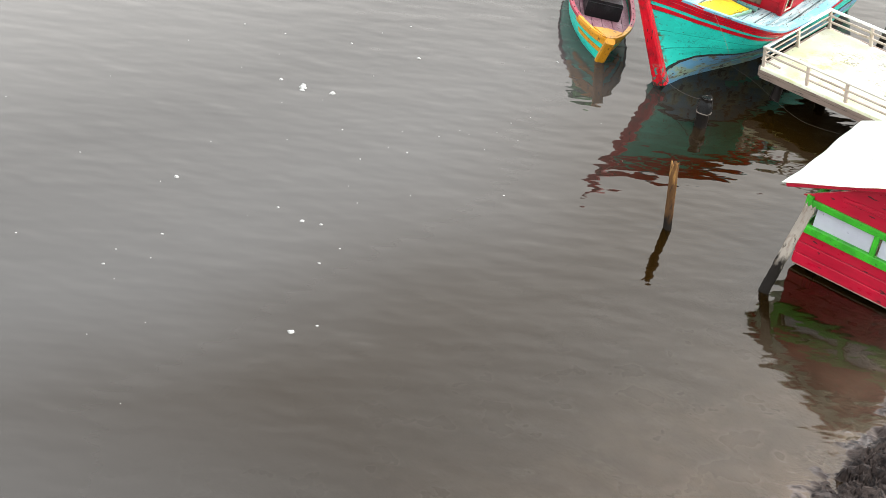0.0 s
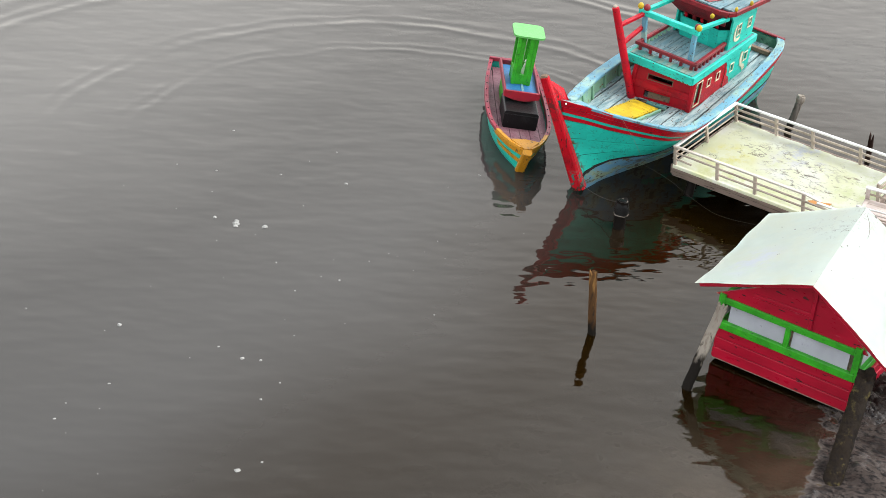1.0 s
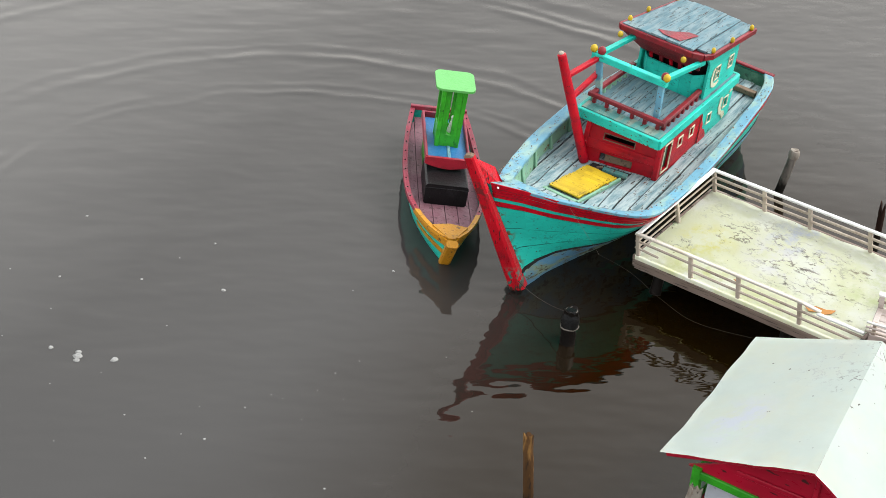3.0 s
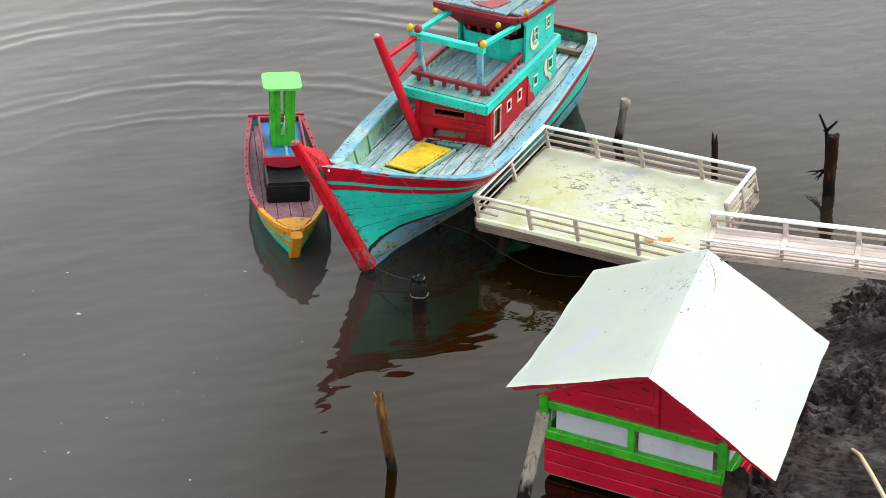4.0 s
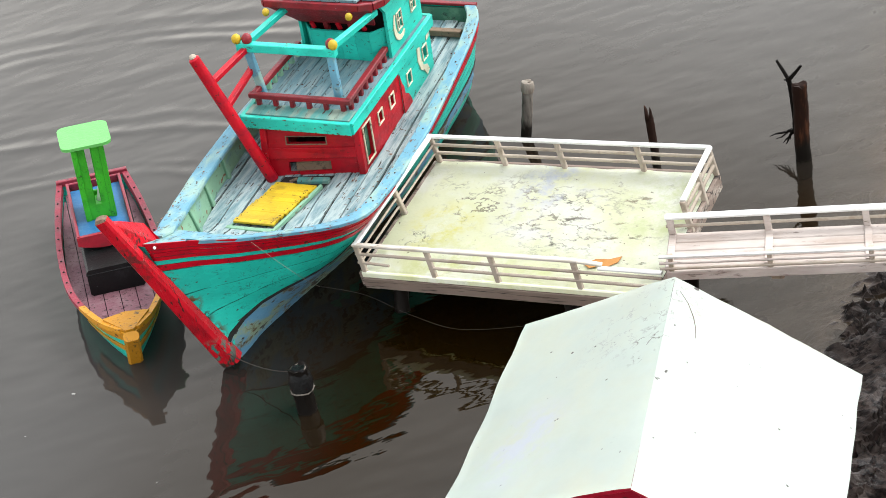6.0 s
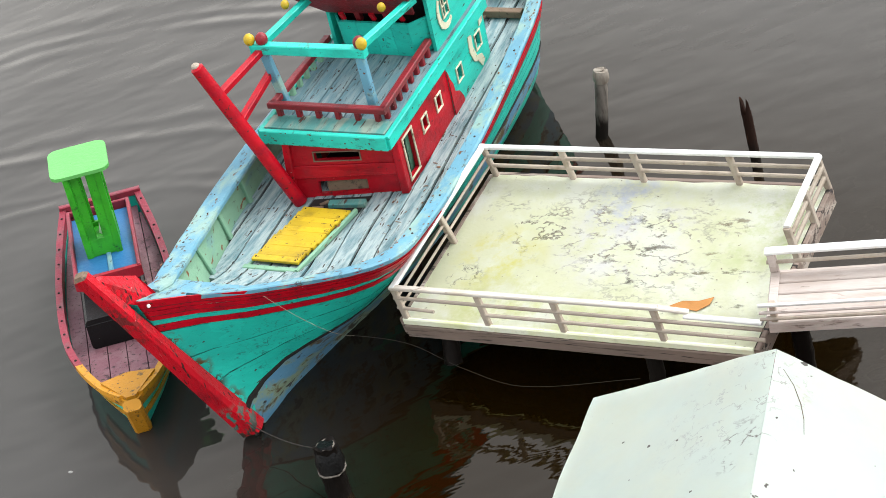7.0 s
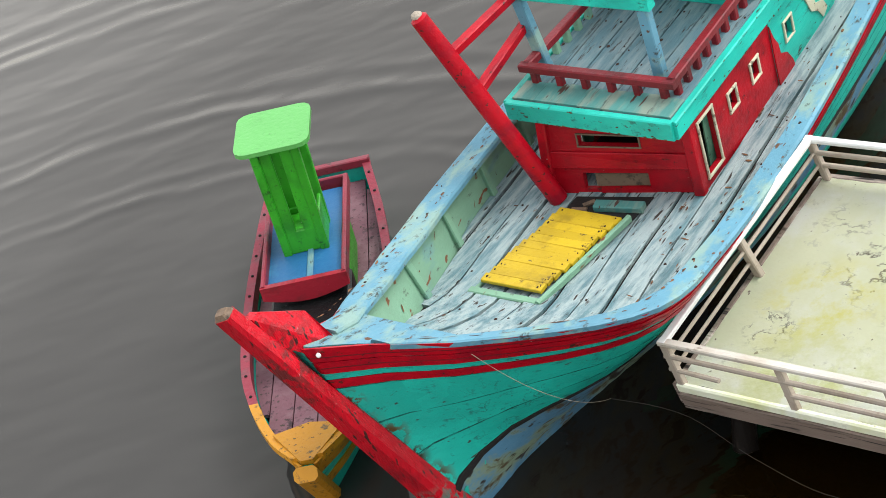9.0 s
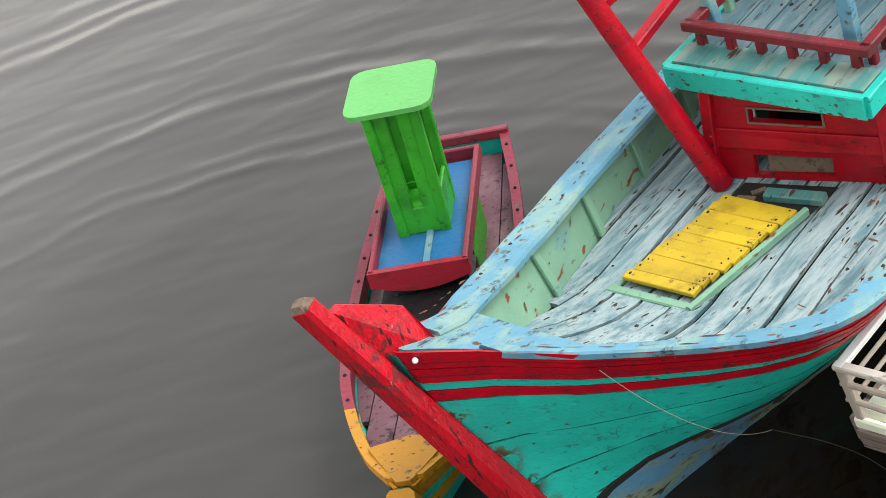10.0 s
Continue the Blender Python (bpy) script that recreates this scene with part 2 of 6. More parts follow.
def marked(m, marks):
    """Stains with a shape of their own, each in a round patch (x, y, z, radius, kind, colour) of a painted surface."""
    nt = m.node_tree
    bsdf = nt.nodes["Principled BSDF"]
    where = nt.nodes.new("ShaderNodeNewGeometry").outputs["Position"]
    colour = bsdf.inputs["Base Color"].links[0].from_socket

    def lines(scale, thin, stretch=None):
        node = nt.nodes.new("ShaderNodeValToRGB")
        cr = node.color_ramp
        cr.elements[0].position, cr.elements[0].color = 0.5 - thin, (0, 0, 0, 1)
        cr.elements[1].position, cr.elements[1].color = 0.5 + thin, (0, 0, 0, 1)
        cr.elements.new(0.5).color = (1, 1, 1, 1)
        nt.links.new(noise_node(nt, where, scale, 4.0, 0.6, stretch), node.inputs[0])
        return node.outputs[0]

    broken = ramp(nt, noise_node(nt, where, 16.0, 3.0), 0.42, 0.52)
    sources = {
        "scribble": blend(nt, 1.0, lines(7.5, 0.026, (0.8, 1.3, 1.0)), broken, "MULTIPLY"),
        "thread": blend(nt, 1.0, lines(12.0, 0.018), broken, "MULTIPLY"),
        "smear": ramp(nt, noise_node(nt, where, 11.0, 6.0, 0.72, (0.7, 1.5, 1.0)), 0.575, 0.66),
        "blot": ramp(nt, noise_node(nt, where, 6.0, 5.0, 0.7), 0.46, 0.62),
        "chips": ramp(nt, noise_node(nt, where, 26.0, 4.0, 0.6), 0.50, 0.55)}
    for x, y, z, r, kind, tint in marks:
        off = nt.nodes.new("ShaderNodeVectorMath")
        off.operation = "SUBTRACT"
        off.inputs[1].default_value = (x, y, z)
        nt.links.new(where, off.inputs[0])
        dist = nt.nodes.new("ShaderNodeVectorMath")
        dist.operation = "LENGTH"
        nt.links.new(off.outputs[0], dist.inputs[0])
        near = ramp(nt, dist.outputs["Value"], r * 0.45, r, (1, 1, 1, 1), (0, 0, 0, 1))
        colour = blend(nt, blend(nt, 1.0, near, sources[kind], "MULTIPLY"), colour, tint)
    nt.links.new(colour, bsdf.inputs["Base Color"])
    return m


def deck_sheet():
    """Pale painted sheet with a yellow-green tinge, wiry mould scribbles and a few smears."""
    m = surface("pale_painted_sheet", (0.75, 0.77, 0.54), wear=(0.79, 0.81, 0.69), wear_at=(0.46, 0.60), wear_scale=2.4, grime=(0.54, 0.55, 0.42), grime_at=(0.60, 0.72), grime_scale=14, speck=(0.22, 0.19, 0.13), speck_at=(0.715, 0.75), speck_scale=30, rough=0.45, vary=0.05)
    return marked(m, (
        (0.98, -0.38, 0.36, 0.36, "scribble", (0.20, 0.18, 0.13)), (0.66, -0.26, 0.34, 0.32, "scribble", (0.24, 0.21, 0.15)), (1.18, -0.30, 0.38, 0.38, "smear", (0.26, 0.23, 0.14)), (0.85, -0.30, 0.35, 0.40, "blot", (0.74, 0.74, 0.70)),
        (0.91, -0.21, 0.32, 0.20, "smear", (0.06, 0.055, 0.045)), (0.95, -0.50, 0.36, 0.22, "smear", (0.10, 0.09, 0.075)), (0.68, -0.30, 0.34, 0.26, "smear", (0.17, 0.16, 0.13)), (0.74, -0.06, 0.36, 0.24, "blot", (0.56, 0.60, 0.64)),
        (0.19, -0.62, 0.29, 0.11, "thread", (0.05, 0.045, 0.03)), (0.20, -0.63, 0.29, 0.10, "scribble", (0.05, 0.045, 0.03)), (0.19, -0.13, 0.30, 0.13, "scribble", (0.12, 0.10, 0.07)), (0.38, -0.30, 0.31, 0.2, "scribble", (0.14, 0.12, 0.08)), (1.38, -0.55, 0.4, 0.22, "smear", (0.18, 0.18, 0.10)),
        (0.30, -0.50, 0.3, 0.26, "blot", (0.68, 0.66, 0.20)), (0.45, -0.82, 0.31, 0.34, "blot", (0.63, 0.66, 0.33)), (0.95, -0.80, 0.35, 0.28, "blot", (0.64, 0.68, 0.36)), (1.42, -0.2, 0.4, 0.34, "blot", (0.62, 0.68, 0.36))))


M["sheet"] = deck_sheet()
M["teal"] = marked(surface("turquoise_paint", (0.014, 0.49, 0.385), wear=(0.010, 0.35, 0.28), wear_at=(0.44, 0.68), wear_scale=5, grime=(0.018, 0.155, 0.13), grime_at=(0.58, 0.70), grime_scale=22, speck=(0.05, 0.05, 0.035), speck_at=(0.69, 0.73), speck_scale=30, rough=0.38, stretch=(1.2, 0.4, 1.8)), (
    (-0.485, -1.485, 0.144, 0.064, "chips", (0.04, 0.028, 0.018)), (-0.506, -1.509, 0.225, 0.072, "chips", (0.085, 0.055, 0.025)), (-0.532, -1.540, 0.327, 0.064, "chips", (0.045, 0.028, 0.016)), (-0.557, -1.571, 0.428, 0.076, "chips", (0.1, 0.062, 0.022)), (-0.578, -1.595, 0.509, 0.051, "blot", (0.16, 0.085, 0.02)), (-0.601, -1.623, 0.600, 0.060, "chips", (0.1, 0.07, 0.03)), (-0.624, -1.651, 0.691, 0.043, "chips", (0.06, 0.04, 0.02)),
    (-0.02, -1.10, 0.52, 0.14, "thread", (0.02, 0.10, 0.08)), (-0.25, -1.35, 0.40, 0.22, "thread", (0.02, 0.12, 0.10))))
M["stem_red"] = marked(surface("chipped_red_paint", (0.52, 0.004, 0.015), wear=(0.36, 0.004, 0.012), wear_at=(0.50, 0.62), wear_scale=16, grime=(0.52, 0.20, 0.19), grime_at=(0.67, 0.73), grime_scale=34, speck=(0.05, 0.014, 0.012), speck_at=(0.64, 0.69), speck_scale=40, rough=0.32, bump=0.7, bump_scale=45, spec=0.3, stretch=(1.5, 1.5, 0.35)), (
    (-0.47, -1.49, 0.02, 0.16, "chips", (0.035, 0.022, 0.016)), (-0.50, -1.52, 0.14, 0.10, "chips", (0.03, 0.16, 0.13)), (-0.55, -1.57, 0.30, 0.12, "blot", (0.20, 0.006, 0.012)), (-0.72, -1.70, 0.80, 0.16, "chips", (0.16, 0.02, 0.02)), (-0.66, -1.66, 0.62, 0.12, "smear", (0.06, 0.02, 0.015))))
M["seam"] = surface("dark_turquoise_seams", (0.012, 0.25, 0.20), wear=(0.008, 0.07, 0.055), wear_at=(0.45, 0.6), wear_scale=12, rough=0.5)
M["rust_chip"] = surface("flaked_rusty_wood", (0.085, 0.040, 0.020), wear=(0.19, 0.085, 0.032), wear_at=(0.46, 0.56), wear_scale=30, grime=(0.03, 0.018, 0.012), grime_at=(0.54, 0.62), grime_scale=50, rough=0.85)
M["nail"] = surface("rusty_nail", (0.035, 0.018, 0.012), wear=(0.07, 0.03, 0.015), rough=0.8)
M["roof"] = marked(surface("white_sheet_roofing", (0.62, 0.69, 0.63), wear=(0.64, 0.67, 0.56), wear_at=(0.45, 0.7), wear_scale=2.0, grime=(0.40, 0.42, 0.40), grime_at=(0.68, 0.82), grime_scale=9, speck=(0.10, 0.09, 0.08), speck_at=(0.745, 0.765), speck_scale=22, rough=0.4, vary=0.05, bump=0.12, bump_scale=12), (
    (2.13, -1.95, 0.95, 0.14, "scribble", (0.16, 0.15, 0.13)), (2.10, -1.69, 0.96, 0.17, "thread", (0.22, 0.20, 0.16)), (2.20, -1.65, 0.98, 0.10, "smear", (0.45, 0.42, 0.33)),
    (1.75, -2.40, 0.70, 0.30, "blot", (0.62, 0.66, 0.70)), (2.0, -1.77, 0.85, 0.3, "thread", (0.45, 0.47, 0.45))))
M["crack"] = surface("dark_crack", (0.16, 0.13, 0.10), rough=0.8)


def mud_material():
    """Wet churned mud above the water line, paler sediment in the shallows, painted darker as light fades with depth.
    """
    m = bpy.data.materials.new("wet_river_mud")
    m.use_nodes = True
    nt = m.node_tree
    bsdf = nt.nodes["Principled BSDF"]
    where = nt.nodes.new("ShaderNodeNewGeometry").outputs["Position"]
    big, fine = noise_node(nt, where, 2.2, 5.0), noise_node(nt, where, 24.0, 6.0, 0.68, (0.8, 1.5, 1.0))
    c = blend(nt, ramp(nt, big, 0.40, 0.62), (0.025, 0.0185, 0.016), (0.060, 0.047, 0.0405))
    c = blend(nt, ramp(nt, fine, 0.49, 0.57), c, (0.010, 0.008, 0.0075))
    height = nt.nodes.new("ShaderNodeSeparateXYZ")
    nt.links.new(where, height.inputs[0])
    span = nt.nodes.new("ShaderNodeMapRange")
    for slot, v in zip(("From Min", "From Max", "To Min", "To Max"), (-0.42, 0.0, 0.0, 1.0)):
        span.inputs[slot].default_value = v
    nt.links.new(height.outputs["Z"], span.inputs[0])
    # bed darkens with depth, light lost in the water put into its colour
    silt_depth_dark = nt.nodes.new("ShaderNodeValToRGB")
    cr = silt_depth_dark.color_ramp
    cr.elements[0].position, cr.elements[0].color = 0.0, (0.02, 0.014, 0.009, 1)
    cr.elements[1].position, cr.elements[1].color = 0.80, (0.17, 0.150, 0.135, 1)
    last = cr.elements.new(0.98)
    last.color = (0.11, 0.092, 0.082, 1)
    nt.links.new(span.outputs[0], silt_depth_dark.inputs[0])
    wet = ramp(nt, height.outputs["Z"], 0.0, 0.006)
    c = blend(nt, wet, blend(nt, 1.0, silt_depth_dark.outputs[0], ramp(nt, big, 0.38, 0.62, (0.7,) * 3 + (1,), (1.15,) * 3 + (1,)), "MULTIPLY"), c)
    nt.links.new(c, bsdf.inputs["Base Color"])
    film = noise_node(nt, where, 3.4, 3.0)
    nt.links.new(ramp(nt, film, 0.52, 0.62, (0.50,) * 3 + (1,), (0.20,) * 3 + (1,)), bsdf.inputs["Roughness"])
    nt.links.new(ramp(nt, film, 0.50, 0.64, (0.09,) * 3 + (1,), (0.40,) * 3 + (1,)), bsdf.inputs["Specular IOR Level"])
    bp = nt.nodes.new("ShaderNodeBump")
    bp.inputs["Strength"].default_value, bp.inputs["Distance"].default_value = 0.8, 0.02
    nt.links.new(fine, bp.inputs["Height"])
    nt.links.new(bp.outputs[0], bsdf.inputs["Normal"])
    return m


def water_material():
    """Murky brown river: clear over the shallows by its depth, with soft ripples and a few ring waves."""
    m = bpy.data.materials.new("murky_river_water")
    m.use_nodes = True
    nt = m.node_tree
    for node in list(nt.nodes):
        if node.type == "BSDF_PRINCIPLED":
            nt.nodes.remove(node)
    out = nt.nodes["Material Output"]
    where = nt.nodes.new("ShaderNodeNewGeometry").outputs["Position"]

    def sums(op, a, b):
        node = nt.nodes.new("ShaderNodeMath")
        node.operation = op
        for slot, v in enumerate((a, b)):
            if isinstance(v, (int, float)):
                node.inputs[slot].default_value = v
            elif v is not None:
                nt.links.new(v, node.inputs[slot])
        return node.outputs[0]

    def turned(angle, sx, sy):
        mp = nt.nodes.new("ShaderNodeMapping")
        mp.vector_type = "TEXTURE"
        mp.inputs["Rotation"].default_value = (0, 0, radians(angle))
        mp.inputs["Scale"].default_value = (sx, sy, 1)
        nt.links.new(where, mp.inputs[0])
        return mp.outputs[0]

    swell = noise_node(nt, turned(50, 1.5, 0.65), 1.0, 1.0, 0.35)
    ripple = noise_node(nt, turned(53, 1.5, 0.55), 2.3, 1.0, 0.4)
    fine = noise_node(nt, turned(52, 1.6, 0.6), 10.0, 2.0, 0.5)
    chop = noise_node(nt, turned(48, 1.3, 0.7), 5.0, 1.0, 0.4)
    rough_patch = ramp(nt, noise_node(nt, where, 0.55, 2.0, 0.5), 0.42, 0.66, (0.4,) * 3 + (1,), (1, 1, 1, 1))
    axes = nt.nodes.new("ShaderNodeSeparateXYZ")
    nt.links.new(where, axes.inputs[0])
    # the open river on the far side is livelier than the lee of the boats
    open_water = nt.nodes.new("ShaderNodeMapRange")
    for slot, v in zip(("From Min", "From Max", "To Min", "To Max"), (-4.6, -0.6, 2.7, 0.9)):
        open_water.inputs[slot].default_value = v
    nt.links.new(axes.outputs["X"], open_water.inputs[0])
    live = sums("MULTIPLY", rough_patch, open_water.outputs[0])
    # ring waves spreading from the small boat
    off = nt.nodes.new("ShaderNodeVectorMath")
    off.operation = "SUBTRACT"
    off.inputs[1].default_value = (-1.52, -2.35, 0)
    nt.links.new(where, off.inputs[0])
    dist = nt.nodes.new("ShaderNodeVectorMath")
    dist.operation = "LENGTH"
    nt.links.new(off.outputs[0], dist.inputs[0])
    r = sums("ADD", dist.outputs["Value"], sums("MULTIPLY", noise_node(nt, where, 0.8, 2.0), 0.35))
    rings = None
    for radius, width, height in ((2.72, 0.050, 0.0060), (2.86, 0.045, 0.0030), (3.33, 0.055, 0.0076), (3.50, 0.050, 0.0042), (4.62, 0.075, 0.0120), (4.80, 0.065, 0.0085), (5.05, 0.090, 0.0080)):
        k = sums("DIVIDE", sums("SUBTRACT", r, radius), width)
        bell = sums("MULTIPLY", sums("POWER", 2.718, sums("MULTIPLY", sums("MULTIPLY", k, k), -1.0)), height)
        rings = bell if rings is None else sums("ADD", rings, bell)
    facing = nt.nodes.new("ShaderNodeVectorMath")
    facing.operation = "DOT_PRODUCT"
    facing.inputs[1].default_value = (-0.85, 0.53, 0)
    nt.links.new(off.outputs[0], facing.inputs[0])
    side = ramp(nt, sums("DIVIDE", facing.outputs["Value"], dist.outputs["Value"]), 0.35, 0.60)
    rings = sums("MULTIPLY", rings, sums("MULTIPLY", side, ramp(nt, noise_node(nt, where, 0.7, 1.0), 0.30, 0.55)))
    total = sums("MULTIPLY", swell, 0.010)
    total = sums("ADD", total, sums("MULTIPLY", sums("MULTIPLY", ripple, live), 0.0062))
    # a light breeze wrinkles the water beyond the platform
    breeze = nt.nodes.new("ShaderNodeMapRange")
    for slot, v in zip(("From Min", "From Max", "To Min", "To Max"), (-1.2, 0.4, 0.35, 1.5)):
        breeze.inputs[slot].default_value = v
    nt.links.new(sums("ADD", axes.outputs["X"], sums("MULTIPLY", axes.outputs["Y"], 0.25)), breeze.inputs[0])
    total = sums("ADD", total, sums("MULTIPLY", sums("MULTIPLY", fine, sums("MULTIPLY", breeze.outputs[0], rough_patch)), 0.0012))
    total = sums("ADD", total, sums("MULTIPLY", chop, 0.0062))
    total = sums("ADD", total, rings)
    bp = nt.nodes.new("ShaderNodeBump")
    bp.inputs["Strength"].default_value, bp.inputs["Distance"].default_value = 1.0, 1.0
    nt.links.new(total, bp.inputs["Height"])
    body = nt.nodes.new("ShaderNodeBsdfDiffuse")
    # body paler over the open river, darker in the lee: sky reflection painted in
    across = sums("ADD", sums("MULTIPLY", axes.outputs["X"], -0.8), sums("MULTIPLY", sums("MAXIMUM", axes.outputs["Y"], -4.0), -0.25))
    across_wavy = sums("ADD", across, sums("MULTIPLY", noise_node(nt, where, 0.5, 3.0, 0.5), 0.7))
    open_bright = nt.nodes.new("ShaderNodeMapRange")
    open_bright.interpolation_type = "SMOOTHSTEP"
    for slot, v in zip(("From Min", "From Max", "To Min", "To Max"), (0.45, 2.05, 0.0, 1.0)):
        open_bright.inputs[slot].default_value = v
    nt.links.new(across_wavy, open_bright.inputs[0])
    # far and near reaches brightened in colour the same way
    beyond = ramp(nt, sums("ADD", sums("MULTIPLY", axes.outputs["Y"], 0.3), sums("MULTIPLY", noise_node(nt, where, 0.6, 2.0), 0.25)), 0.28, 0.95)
    near_reach_bright = ramp(nt, sums("MULTIPLY", axes.outputs["Y"], -0.1), 0.66, 0.90, (0, 0, 0, 1), (0.85, 0.85, 0.85, 1))
    outer_bright = ramp(nt, sums("MULTIPLY", across_wavy, 0.1), 0.31, 0.50)
    bright_tone = blend(nt, outer_bright, (0.040, 0.0395, 0.0385), (0.091, 0.089, 0.085))
    nt.links.new(blend(nt, sums("MAXIMUM", near_reach_bright, sums("MAXIMUM", open_bright.outputs[0], beyond)), (0.0060, 0.0030, 0.0003), bright_tone), body.inputs["Color"])
    clear = nt.nodes.new("ShaderNodeBsdfTransparent")
    clear.inputs["Color"].default_value = (0.84, 0.77, 0.67, 1)
    gloss = nt.nodes.new("ShaderNodeBsdfGlossy")
    gloss.inputs["Roughness"].default_value = 0.03
    gloss.inputs["Color"].default_value = (1.0, 0.935, 0.84, 1)
    fres = nt.nodes.new("ShaderNodeFresnel")
    fres.inputs["IOR"].default_value = 1.385
    nt.links.new(bp.outputs[0], gloss.inputs["Normal"])
    nt.links.new(bp.outputs[0], fres.inputs["Normal"])
    depth = nt.nodes.new("ShaderNodeAttribute")
    depth.attribute_name = "depth"
    clarity = sums("POWER", 2.718, sums("MULTIPLY", depth.outputs["Fac"], -11.0))
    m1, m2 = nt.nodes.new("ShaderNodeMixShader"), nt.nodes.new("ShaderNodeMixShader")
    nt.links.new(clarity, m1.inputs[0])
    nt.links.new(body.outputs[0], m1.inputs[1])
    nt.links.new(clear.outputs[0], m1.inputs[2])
    nt.links.new(fres.outputs[0], m2.inputs[0])
    nt.links.new(m1.outputs[0], m2.inputs[1])
    nt.links.new(gloss.outputs[0], m2.inputs[2])
    nt.links.new(m2.outputs[0], out.inputs["Surface"])
    return m


# ---- building helpers ----
def put_mesh(name, bm, material):
    me = bpy.data.meshes.new(name)
    bmesh.ops.recalc_face_normals(bm, faces=bm.faces)
    bm.to_mesh(me)
    bm.free()
    me.materials.append(material)
    return me


def part(name, bm, material, parent, label=""):
    """One mesh object under a thing or a part, in the thing's own frame."""
    ob = new(name, put_mesh(name, bm, material))
    ob.parent = parent
    return tagged(ob, label)


def thing(name, m, label, category, group="", kind=""):
    ob = new(name)
    ob.matrix_world = m
    ob.empty_display_size = 0.1
    return tagged(ob, label, category, group, kind)


def single(name, bm, material, label, category, group="", kind="", m=None):
    ob = new(name, put_mesh(name, bm, material))
    if m is not None:
        ob.matrix_world = m
    return tagged(ob, label, category, group, kind)


def smooth(ob, angle=40):
    for poly in ob.data.polygons:
        poly.use_smooth = True
    for e in ob.data.edges:
        e.use_edge_sharp = False
    ob.data.set_sharp_from_angle(angle=radians(angle))
    return ob


def mesh():
    return bmesh.new()


def beam(bm, p0, p1, w, h, up=(0, 0, 1), bevel=0.004, taper=1.0):
    """A squared timber from p0 to p1, w across and h along up, with eased edges."""
    p0, p1, up = Vector(p0), Vector(p1), Vector(up)
    along = (p1 - p0).normalized()
    side = along.cross(up).normalized()
    top = side.cross(along).normalized()
    b = min(bevel, w * 0.3, h * 0.3)
    outline = [(w / 2 - b, h / 2), (w / 2, h / 2 - b), (w / 2, -h / 2 + b), (w / 2 - b, -h / 2), (-w / 2 + b, -h / 2), (-w / 2, -h / 2 + b), (-w / 2, h / 2 - b), (-w / 2 + b, h / 2)]
    rings = [[bm.verts.new(p + side * a * k + top * c * k) for a, c in outline] for p, k in ((p0, 1.0), (p1, taper))]
    for i in range(8):
        bm.faces.new((rings[0][i], rings[0][(i + 1) % 8], rings[1][(i + 1) % 8], rings[1][i]))
    bm.faces.new(rings[0])
    bm.faces.new(rings[1][::-1])
    return bm


def rod(bm, points, radii, seg=10, rough=0.0, seed=0):
    """A round bar through the points; rough makes it knotty."""
    rnd = random.Random(seed)
    points = [Vector(p) for p in points]
    rings = []
    for i, p in enumerate(points):
        along = (points[min(i + 1, len(points) - 1)] - points[max(i - 1, 0)]).normalized()
        side = along.cross(Vector((0.31, 0.95, 0.05))).normalized()
        top = side.cross(along)
        r = radii[i] if isinstance(radii, (list, tuple)) else radii
        rings.append([bm.verts.new(p + (side * math.cos(6.2832 * k / seg) + top * math.sin(6.2832 * k / seg)) * r * (1 + rnd.uniform(-rough, rough))) for k in range(seg)])
    for a, b in zip(rings, rings[1:]):
        for k in range(seg):
            bm.faces.new((a[k], a[(k + 1) % seg], b[(k + 1) % seg], b[k]))
    bm.faces.new(rings[0][::-1])
    bm.faces.new(rings[-1])
    return bm


def plate(bm, outline, depth, normal):
    """A flat board: an outline of points, thickened by depth along normal."""
    n = Vector(normal).normalized() * depth
    a = [bm.verts.new(Vector(p)) for p in outline]
    b = [bm.verts.new(Vector(p) + n) for p in outline]
    bm.faces.new(a[::-1])
    bm.faces.new(b)
    for i in range(len(a)):
        j = (i + 1) % len(a)
        bm.faces.new((a[i], a[j], b[j], b[i]))
    return bm


def ball(bm, p, r, seg=10, flat=1.0):
    made = bmesh.ops.create_icosphere(bm, subdivisions=2, radius=r)
    for v in made["verts"]:
        v.co.z *= flat
        v.co += Vector(p)
    return bm


def between(x, table):
    """A smooth curve through the (x, value) pairs of the table."""
    xs, vs = [a for a, _ in table], [b for _, b in table]
    if x <= xs[0]:
        return vs[0]
    for i in range(len(xs) - 1):
        if x <= xs[i + 1]:
            t = (x - xs[i]) / (xs[i + 1] - xs[i])
            m0 = (vs[i + 1] - vs[max(i - 1, 0)]) / (xs[i + 1] - xs[max(i - 1, 0)])
            j = min(i + 2, len(xs) - 1)
            m1 = (vs[j] - vs[i]) / (xs[j] - xs[i])
            h = xs[i + 1] - xs[i]
            return (2 * t**3 - 3 * t**2 + 1) * vs[i] + (t**3 - 2 * t**2 + t) * h * m0 + (-2 * t**3 + 3 * t**2) * vs[i + 1] + (t**3 - t**2) * h * m1
    return vs[-1]


# ---- river bed, mud bank and water ----
def edge_x(y):
    return between(y, [(-60, 6), (-12, 3.9), (-6, 3.35), (-4.4, 3.3), (-3.8, 3.2), (-3.1, 2.88), (-2.6, 2.66), (-1.8, 2.6), (-1.2, 2.52), (-0.4, 2.34), (0.1, 2.42), (1.0, 2.2), (1.7, 2.12), (3, 1.9), (8, 1.2), (60, -2)])


